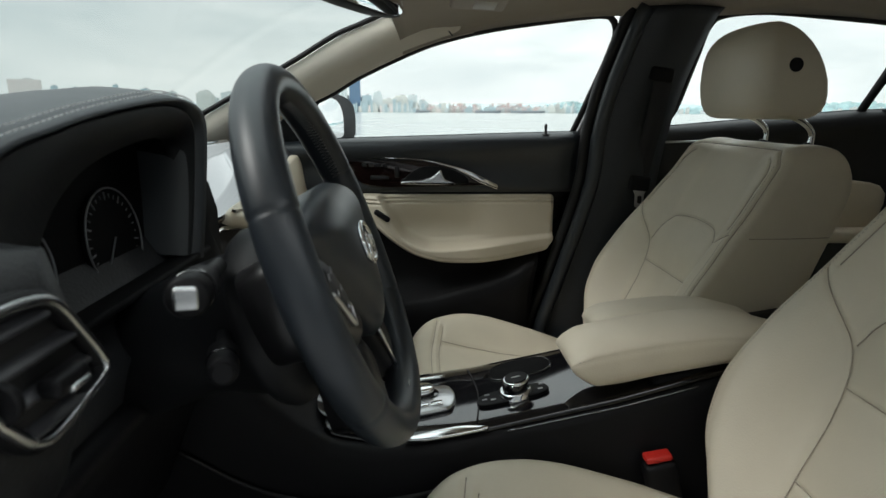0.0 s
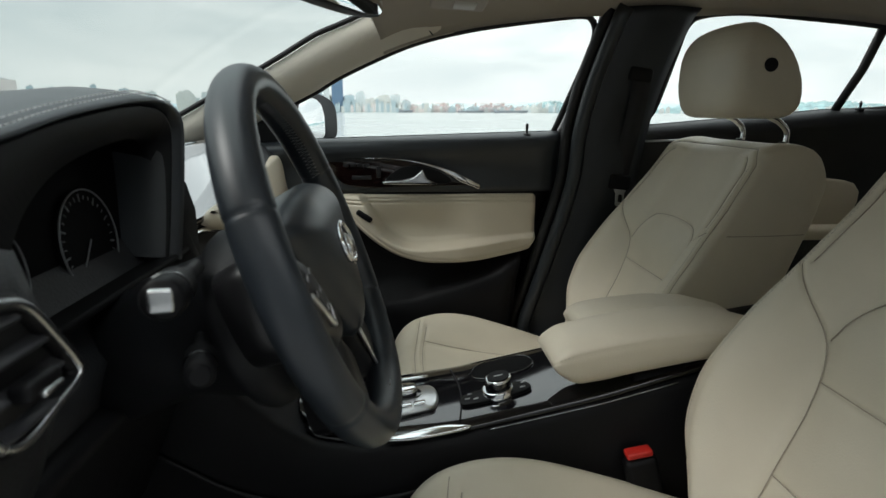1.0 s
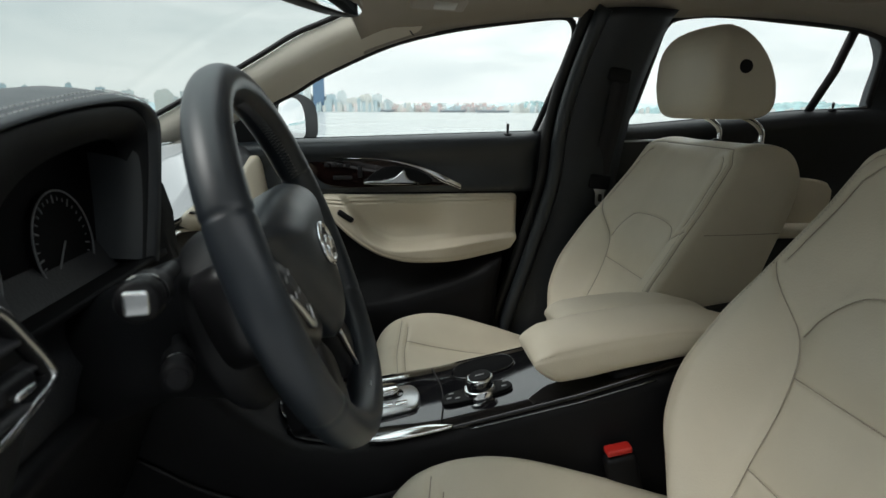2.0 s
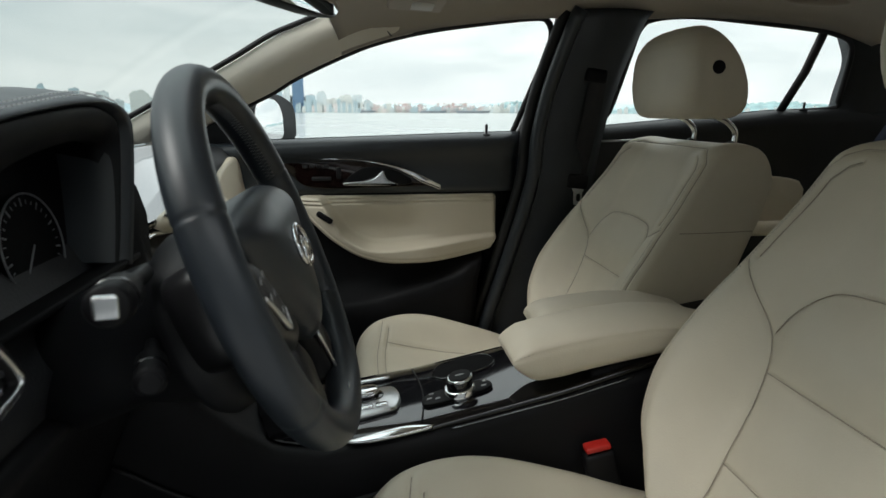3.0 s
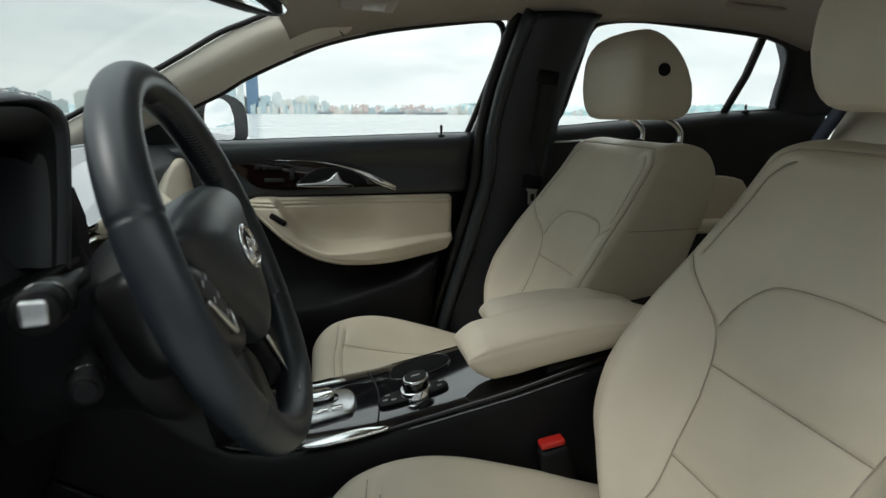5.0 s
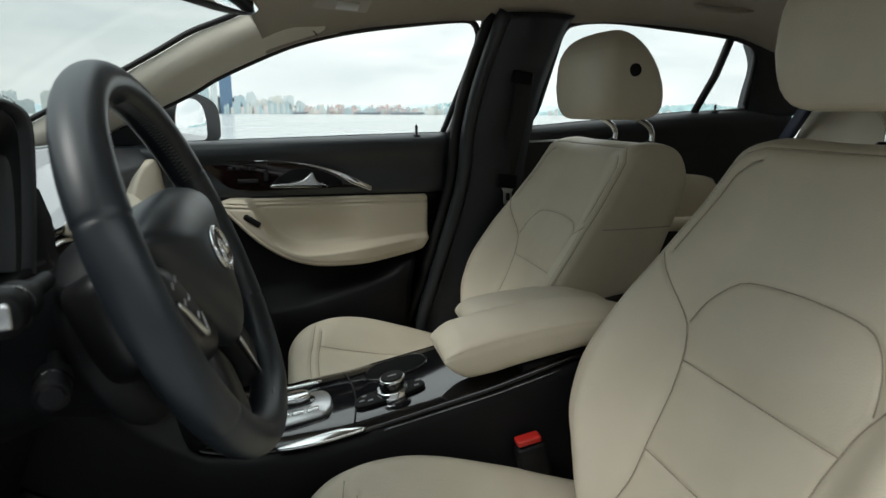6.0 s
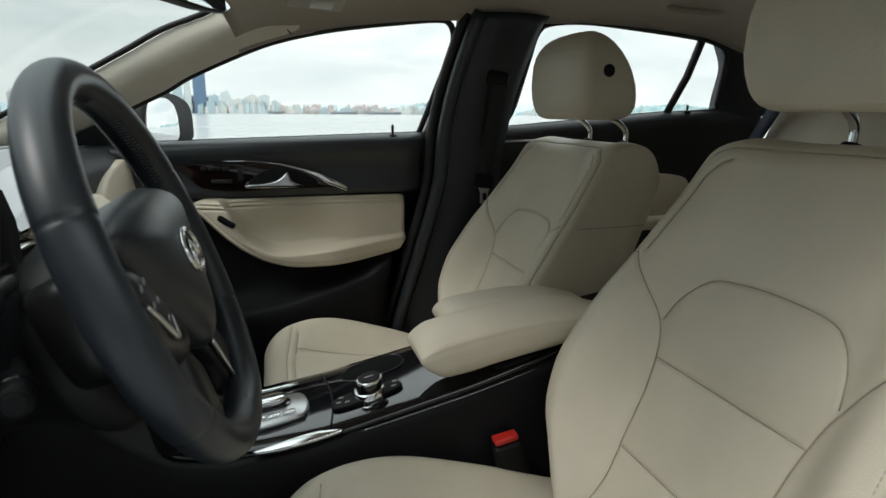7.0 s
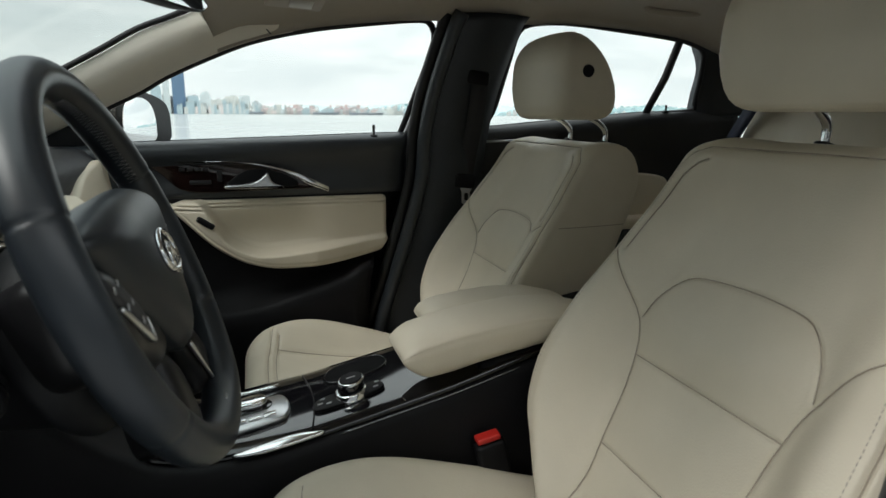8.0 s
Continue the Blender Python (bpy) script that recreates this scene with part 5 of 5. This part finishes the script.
rows = [arch(L, -0.372, 0.012), arch(L, -0.362, 0.009), arch(L, -0.352, 0.006), arch(L, -0.348, 0.002), arch(L * 0.8 + C * 0.2, -0.356), arch(L * 0.45 + C * 0.55, -0.372), arch(L * 0.15 + C * 0.85, -0.395), arch(C, -0.42), arch(C * 0.9 + R * 0.1, -0.47), arch(C * 0.5 + R * 0.5, -0.55), arch(R, -0.66), arch(R, -0.66, 0.03), arch(L, -0.46, 0.022), arch(L, -0.385, 0.014)]
part("instrument_hood", grid(np.array(rows), close_u=True), HOOD, dash, "stitched black leather instrument hood")
inner = smooth_line([(-0.462, 0.930), (-0.455, 0.985), (-0.440, 1.016), (-0.415, 1.040), (-0.374, 1.060), (-0.312, 1.073), (-0.235, 1.080), (-0.190, 1.077), (-0.176, 1.060), (-0.186, 1.00), (-0.206, 0.935)], N)
rows = [arch(L, x, s) for x, s in ((-0.366, 0.008), (-0.358, 0.010), (-0.357, 0.013))]
rows += [[(x, a, b) for a, b in inner + (inner - mid) * k] for x, k in ((-0.374, 0.03), (-0.380, 0.005), (-0.388, 0.0), (-0.396, 0.03))] + [arch(L, -0.40, 0.01)]
part("hood_bezel", grid(np.array(rows), close_u=True), BEZEL, dash, "matt black instrument bezel")
# Inner bezel wall as its own part, blackened to paint the recess's shade.
rows = [[(x, a, b) for a, b in inner + (inner - mid) * k] for x, k in ((-0.384, 0.012), (-0.388, 0.002), (-0.45, -0.03), (-0.455, 0.06))]
part("cluster_tunnel", grid(np.array(rows), close_u=True), GAUGE_BLACK, dash, "lining of the instrument opening, blackened for its shade")
for f, fx in ((0.2, -0.356), (0.42, -0.3665)):
    ln = np.array(arch(L * (1 - f) + C * f, fx, -0.0030))[6:52]
    part("stitching", dashes(ln, 0.0045, 0.0030, 0.0009), GREY_STITCH, dash)

# gauges
part("cluster_face", slab([(-0.51, 0.93), (-0.17, 0.93), (-0.17, 1.07), (-0.51, 1.07)], 0.006, basis((-0.30, 0, 0.02), (0, 1, 0), (-0.12, 0, 0.993), (0.993, 0, 0.12)) @ Matrix.Translation((0, 0, 0.0)), 0.002), GAUGE_BLACK, dash, "unlit black instrument face")
for cy in (-0.436, -0.279):
    cz = 0.981
    base = basis((-0.414, cy, cz), (0, 1, 0), (-0.12, 0, 0.993), (0.993, 0, 0.12))
    q = np.linspace(0, 2 * math.pi, 56, endpoint=False)
    g = part("gauge", cyl(0.052, 0.052, 0.004, base @ Matrix.Translation((0, 0, 0.006)), 48, 0.001), GAUGE_BLACK, dash, "unlit round gauge")
    part("gauge_ring", tube([tuple(base @ Vector((0.052 * math.cos(a), 0.052 * math.sin(a), 0.010))) for a in q], 0.0010, 8, True), FAINT_PRINT, g)
    for k in range(25):
        a = radians(-45 + k * 270 / 24)
        lng = 0.008 if k % 3 == 0 else 0.004
        part("tick", rbox((lng, 0.0009 if k % 3 else 0.0016, 0.0006), 0, 1, base @ Matrix.Translation((0, 0, 0.0085)) @ Matrix.Rotation(a, 4, "Z") @ Matrix.Translation((0.044, 0, 0))), FAINT_PRINT, g)
    part("needle", rbox((0.04, 0.0016, 0.001), 0, 1, base @ Matrix.Translation((0, 0, 0.0095)) @ Matrix.Rotation(radians(228), 4, "Z") @ Matrix.Translation((0.018, 0, 0))), FAINT_PRINT, g)
part("cluster_shelf", rbox((0.07, 0.36, 0.008), 0.003, 2, pose(-0.385, -0.34, 0.938, 0, -12, 0)), GAUGE_BLACK, dash)

# side air vent
vent = part("air_vent", slab(smooth_line([(-0.636, 1.014), (-0.608, 1.014), (-0.568, 1.008), (-0.543, 0.982), (-0.523, 0.951), (-0.543, 0.944), (-0.585, 0.938), (-0.610, 0.958), (-0.630, 0.99)], 60, True), 0.004, basis((-0.306, 0, 0), (0, 1, 0), (0, 0, 1), (1, 0, 0)), 0.001), RUBBER, dash, "slatted side air vent")
ring = smooth_line([(-0.638, 1.016), (-0.608, 1.016), (-0.567, 1.010), (-0.541, 0.983), (-0.521, 0.951), (-0.543, 0.942), (-0.585, 0.936), (-0.612, 0.958), (-0.632, 0.99)], 70, True)
part("vent_ring", tube([(-0.296, a, b) for a, b in ring], 0.0024, 10, True, flat=1.3), SATIN, vent, "satin silver vent ring")
part("vent_wall", tube([(-0.301, a * 0.994 - 0.0036, b) for a, b in ring], 0.006, 8, True), PLASTIC, vent)
for k in range(4):
    z = 0.946 + k * 0.020
    part("slat", rbox((0.018, (0.070, 0.078, 0.082, 0.066)[k], 0.0035), 0.0015, 2, pose(-0.303, (-0.564, -0.575, -0.588, -0.600)[k], z, 0, 25, 0)), KEY_GREY, vent)
part("thumb_slider", rbox((0.014, 0.030, 0.012), 0.004, 3, pose(-0.291, -0.572, 0.966)), PLASTIC, vent)
part("slider_chip", rbox((0.004, 0.018, 0.004), 0.0015, 2, pose(-0.2835, -0.570, 0.963)), SATIN, vent)
part("thumb_wheel", cyl(0.012, 0.012, 0.006, pose(-0.298, -0.612, 0.972, 90, 0, 0), 28), PLASTIC, vent)

# centre screen
SB = basis((-0.420, 0.09, 1.0), (0, 1, 0), (-0.34, 0, 0.94), (0.94, 0, 0.34))
scr = part("screen_frame", rbox((0.215, 0.125, 0.02), 0.008, 3, SB), GLOSS, dash, "gloss black screen surround")
part("screen", rbox((0.20, 0.108, 0.004), 0.002, 2, SB @ Matrix.Translation((0, 0.002, 0.0105))), SCREEN, scr, "bright centre display")
part("silver_strip", tube([(-0.392 + 0.03 * max(0, y), y, 0.936 - 0.16 * min(0.12, max(0, y))) for y in np.linspace(-0.04, 0.32, 30)], 0.006, 8, flat=0.7), CHROME, dash, "polished silver dash strip")
band = smooth_line([(0.02, 0.94), (0.06, 0.955), (0.24, 0.960), (0.335, 0.952), (0.345, 0.925), (0.335, 0.895), (0.22, 0.888), (0.10, 0.90)], 60, True)
part("cream_band", slab(band, 0.022, basis((-0.395, 0, 0.94), (0, 1, 0), (-0.77, 0, 0.64), (0.64, 0, 0.77)) @ Matrix.Translation((0, -0.94, 0)), 0.014, 4), CREAM_SIDE, dash, "cream leather dash panel")
upper = smooth_line([(0.325, 0.880), (0.360, 0.935), (0.42, 0.966), (0.475, 0.988), (0.56, 1.003), (0.675, 1.004), (0.682, 0.94), (0.675, 0.835), (0.50, 0.815), (0.33, 0.825)], 60, True)
part("cream_face", slab(upper, 0.028, basis((-0.278, 0, 0), (0, 1, 0), (-0.15, 0, 0.989), (0.989, 0, 0.15)), 0.012, 4), CREAM_SIDE, dash, "cream leather panel facing the passenger")
part("knee_panel", rbox((0.03, 0.5, 0.25), 0.012, 3, pose(-0.40, -0.42, 0.74, 0, 22, 0)), PLASTIC, dash)

# ---------------------------------------------------------------- steering wheel

TL = radians(20.5)
WN, WU, WV = Vector((math.cos(TL), 0, math.sin(TL))), Vector((-math.sin(TL), 0, math.cos(TL))), Vector((0, 1, 0))
WC = Vector((-0.1694, -0.331, 0.977))
WR, Wr = 0.167, 0.0165
wheel = thing("steering_wheel", "black leather steering wheel with chrome emblem", "steering wheel", at=tuple(WC))
WB = basis((0, 0, 0), WV, WU, WN)


def on_wheel(v, u, n):
    return WB @ Vector((v, u, n))


rows = []
M = 480
for k in range(M):
    q = 2 * math.pi * k / M          # 0 at the top, rising towards the far side
    deg = math.degrees(q) if q < math.pi else math.degrees(q) - 360
    r = Wr * (1.0 + 0.012 * math.exp(-((abs(deg) - 58) / 16) ** 2) + 0.04 * math.exp(-((abs(deg) - 180) / 35) ** 2))
    for seam in (66, 122):
        r -= 0.0012 * math.exp(-((abs(deg) - seam) / 0.6) ** 2)
    Rr = WR - 0.006 * math.exp(-((abs(deg) - 180) / 22) ** 2)
    row = []
    for a in np.linspace(0, 2 * math.pi, 28, endpoint=False):
        rad = Rr + r * math.cos(a)
        row.append(tuple(on_wheel(rad * math.sin(q), rad * math.cos(q), 1.12 * r * math.sin(a))))
    rows.append(row)
part("rim", grid(np.array(rows), close_u=True, close_v=True), BLACK_LEATHER, wheel, "grained black leather rim")
for sgn in (1, -1):
    zig = []
    for k in range(64):
        q = radians(8 + 57 * k / 63) * sgn
        a = math.pi + 0.26 * (1 if k % 2 else -1)
        rad = WR + (Wr + 0.0012) * 1.04 * math.cos(a)
        zig.append(tuple(on_wheel(rad * math.sin(q), rad * math.cos(q), 1.12 * Wr * math.sin(a) + 0.002)))
    part("cross_stitch", tube(zig, 0.00036, 5), RIM_STITCH, wheel)


def dome(outline, cx, cy, n0, h, rings=14):
    q = smooth_line(outline, 90, True)
    P = []
    for k in range(rings):
        s = 1 - k / (rings - 1) * 0.985
        P.append([tuple(on_wheel(cx + (x - cx) * s, cy + (y - cy) * s, n0 + h * (1 - s ** 4.0) ** 0.7)) for x, y in q])
    base = [[tuple(on_wheel(cx + (x - cx) * s, cy + (y - cy) * s, n0 - 0.035)) for x, y in q] for s in (0.05, 0.9)]
    return grid(np.array(base + P), close_v=True, caps=True)


cover = [(-0.122, 0.050), (-0.07, 0.064), (0, 0.068), (0.07, 0.064), (0.122, 0.050), (0.112, 0.030), (0.080, -0.010), (0.044, -0.050), (0.014, -0.082), (-0.014, -0.082), (-0.044, -0.050), (-0.080, -0.010), (-0.112, 0.030)]
part("airbag_cover", dome(cover, 0, 0.012, 0.0, 0.026), BLACK_LEATHER, wheel, "black airbag cover")
for sgn in (1, -1):
    sp = [(-0.160 * sgn, 0.036), (-0.120 * sgn, 0.042), (-0.108 * sgn, 0.026), (-0.073 * sgn, -0.012), (-0.038 * sgn, -0.050), (-0.030 * sgn, -0.070), (-0.065 * sgn, -0.072), (-0.105 * sgn, -0.055), (-0.158 * sgn, -0.028)]
    spoke = part("spoke", dome(sp, -0.098 * sgn, -0.015, -0.010, 0.017), SATIN_BLACK, wheel, "satin black spoke with keys")
    pod = [(-0.132 * sgn, 0.024), (-0.112 * sgn, 0.024), (-0.094 * sgn, 0.0), (-0.080 * sgn, -0.026), (-0.092 * sgn, -0.036), (-0.116 * sgn, -0.012)]
    part("key_pod", dome(pod, -0.106 * sgn, -0.006, 0.004, 0.007), KEY_GREY, spoke, "charcoal key pod")
    for dv, du in ((-0.126, 0.010), (-0.113, 0.012), (-0.118, -0.006), (-0.104, -0.006), (-0.102, -0.022)):
        part("key_mark", rbox((0.006, 0.0025, 0.0008), 0, 1, WB @ Matrix.Translation((dv * sgn, du, 0.0112)) @ Matrix.Rotation(radians(35 * sgn), 4, "Z")), GREY_PRINT, spoke)
    tr = smooth_line([(-0.124 * sgn, -0.004), (-0.113 * sgn, -0.017), (-0.099 * sgn, -0.036), (-0.092 * sgn, -0.041), (-0.086 * sgn, -0.037), (-0.080 * sgn, -0.026)], 24)
    part("spoke_trim", tube([tuple(on_wheel(a, b, 0.008)) for a, b in tr], np.interp(np.linspace(0, 1, 24), (0, 0.6, 0.8, 1), (0.0022, 0.0034, 0.0016, 0.0009)), 8), SATIN, spoke, "satin silver spoke trim")
    part("paddle", rbox((0.05, 0.030, 0.006), 0.003, 2, WB @ pose(-0.095 * sgn, 0.012, -0.035, 0, 12 * sgn, 25 * sgn)), KEY_GREY, wheel)
    leg = [(-0.062 * sgn, -0.046), (-0.046 * sgn, -0.060), (-0.027 * sgn, -0.086), (-0.036 * sgn, -0.120), (-0.046 * sgn, -0.152), (-0.090 * sgn, -0.130), (-0.076 * sgn, -0.088)]
    lg = part("lower_spoke", dome(leg, -0.055 * sgn, -0.10, -0.014, 0.014), SATIN_BLACK, wheel, "satin black lower spoke")
    if sgn > 0:
        continue
    tr = smooth_line([(-0.028 * sgn, -0.092), (-0.036 * sgn, -0.116), (-0.047 * sgn, -0.148)], 16)
    part("spoke_trim", tube([tuple(on_wheel(a, b, -0.001)) for a, b in tr], np.interp(np.linspace(0, 1, 16), (0, 1), (0.0030, 0.0014)), 8), SATIN, lg, "satin silver spoke trim")
part("spoke_back", slab([(-0.05, -0.06), (0.05, -0.06), (0.06, -0.14), (0.0, -0.155), (-0.06, -0.14)], 0.004, WB @ Matrix.Translation((0, 0, -0.026)), 0.001), PLASTIC, wheel, "matt black plate between the lower spokes")
part("rim_badge", rbox((0.012, 0.008, 0.0015), 0.0005, 1, WB @ pose(0.0, -0.150, 0.012, 0, 0, 0)), SATIN, wheel)
q = np.linspace(0, 2 * math.pi, 48, endpoint=False)
emb = part("emblem", tube([tuple(on_wheel(0.026 * math.cos(a), 0.003 + 0.0185 * math.sin(a), 0.0275)) for a in q], 0.0029, 10, True), CHROME, wheel, "chrome oval emblem")
for sgn in (1, -1):
    part("emblem_bar", tube([tuple(on_wheel(0.013 * sgn, -0.010, 0.0275)), tuple(on_wheel(0.006 * sgn, 0.005, 0.0285)), tuple(on_wheel(0.0015 * sgn, 0.012, 0.0275))], [0.0036, 0.0028, 0.0014], 8), CHROME, emb)

# column shroud, stalks
col = thing("steering_column", "black plastic steering column with two stalks", "steering column", at=tuple(WC))
rows = []
for n, r, du in ((-0.022, 0.035, 0), (-0.028, 0.050, -0.005), (-0.034, 0.060, -0.008), (-0.050, 0.084, -0.024), (-0.062, 0.093, -0.032), (-0.080, 0.096, -0.034), (-0.088, 0.092, -0.034), (-0.094, 0.080, -0.034), (-0.15, 0.066, -0.022), (-0.24, 0.06, -0.03)):
    rows.append([tuple(on_wheel(r * math.cos(a) * 1.02, du + r * math.sin(a) * 0.92, n)) for a in np.linspace(0, 2 * math.pi, 56, endpoint=False)])
part("shroud", grid(np.array(rows), close_v=True, caps=True), BEZEL, col)


def stalk(tip, root, r, name, capm, square):
    """A stalk from the shroud to its knurled end, with a cap."""
    tip, root = Vector(tip) - WC, Vector(root) - WC
    d = (tip - root).normalized()
    ln = [tuple(root + (tip - root) * k) for k in (0, 0.3, 0.55, 0.62, 0.64, 0.97, 1.0)]
    s = part(name, tube(ln, [r * 0.5, r * 0.5, r * 0.55, r * 0.7, r, r, r * 0.85], 24), PLASTIC, col, "black stalk with knurled end")
    part("collar", tube([tuple(root + (tip - root) * k) for k in (0.80, 0.84)], r * 1.04, 24), GLOSS, s)
    rot = d.to_track_quat("Z", "Y").to_matrix().to_4x4()
    if square:
        part("end_cap", rbox((r * 1.15, r * 1.15, 0.008), 0.003, 3, Matrix.Translation(tip) @ rot), capm, s, "silver square end cap")
    else:
        part("end_cap", cyl(r * 0.75, r * 0.7, 0.006, Matrix.Translation(tip) @ rot, 28), capm, s)


stalk((-0.236, -0.535, 1.000), (-0.262, -0.40, 0.985), 0.0135, "indicator_stalk", SATIN, True)
stalk((-0.236, -0.485, 0.928), (-0.268, -0.38, 0.925), 0.0115, "cruise_stalk", PLASTIC, False)

# ---------------------------------------------------------------- mirror and visor

rv = thing("rearview_mirror", "black rear-view mirror under the roof", "car mirror", at=(-0.175, 0.0, 1.285))
RM = pose(0, 0, 0, 0, 0, -24)
out = smooth_line([(-0.115, 0.0), (-0.105, 0.032), (0.0, 0.036), (0.105, 0.032), (0.115, 0.0), (0.108, -0.032), (0.0, -0.038), (-0.108, -0.032)], 48, True)
RB = RM @ basis((0, 0, 0), (0, 1, 0), (0, 0, 1), (1, 0, 0))
rings = [[tuple(RB @ Vector((x * s, y * s, d))) for x, y in out] for s, d in ((0.96, 0.012), (1, 0.008), (1, -0.004), (0.94, -0.02), (0.75, -0.034), (0.4, -0.042), (0.05, -0.044))]
part("housing", grid(np.array(rings), close_v=True, caps=True), PLASTIC, rv)
part("glass", slab(out * 0.94, 0.002, RB @ Matrix.Translation((0, 0, 0.012)), 0.0005), MIRROR, rv, "mirror glass")
part("stem", tube([(-0.03, 0, 0.0), (-0.05, 0, 0.05), (-0.03, 0, 0.13)], 0.012, 12), PLASTIC, rv)

vis = thing("sun_visor", "folded cream sun visor with a printed label", "sun visor", at=(0.03, 0.30, 1.335))
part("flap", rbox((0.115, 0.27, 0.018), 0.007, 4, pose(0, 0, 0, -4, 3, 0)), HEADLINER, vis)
part("printed_label", rbox((0.045, 0.06, 0.0008), 0, 1, pose(0.012, 0.085, -0.016, -4, 3, 0)), LABEL, vis, "pale printed label")
part("pivot_rod", tube([(-0.05, -0.12, 0.004), (-0.05, 0.15, 0.0)], 0.005, 8), HEADLINER, vis)

gh = thing("grab_handle", "beige folding grab handle on the roof rail", "grab handle", at=(1.02, 0.50, 1.385))
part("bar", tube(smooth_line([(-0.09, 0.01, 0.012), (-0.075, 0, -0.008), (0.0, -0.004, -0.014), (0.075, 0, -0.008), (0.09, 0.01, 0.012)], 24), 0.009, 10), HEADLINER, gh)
for x in (-0.085, 0.085):
    part("mount", rbox((0.03, 0.02, 0.02), 0.006, 3, Matrix.Translation((x, 0.008, 0.012))), HEADLINER, gh)
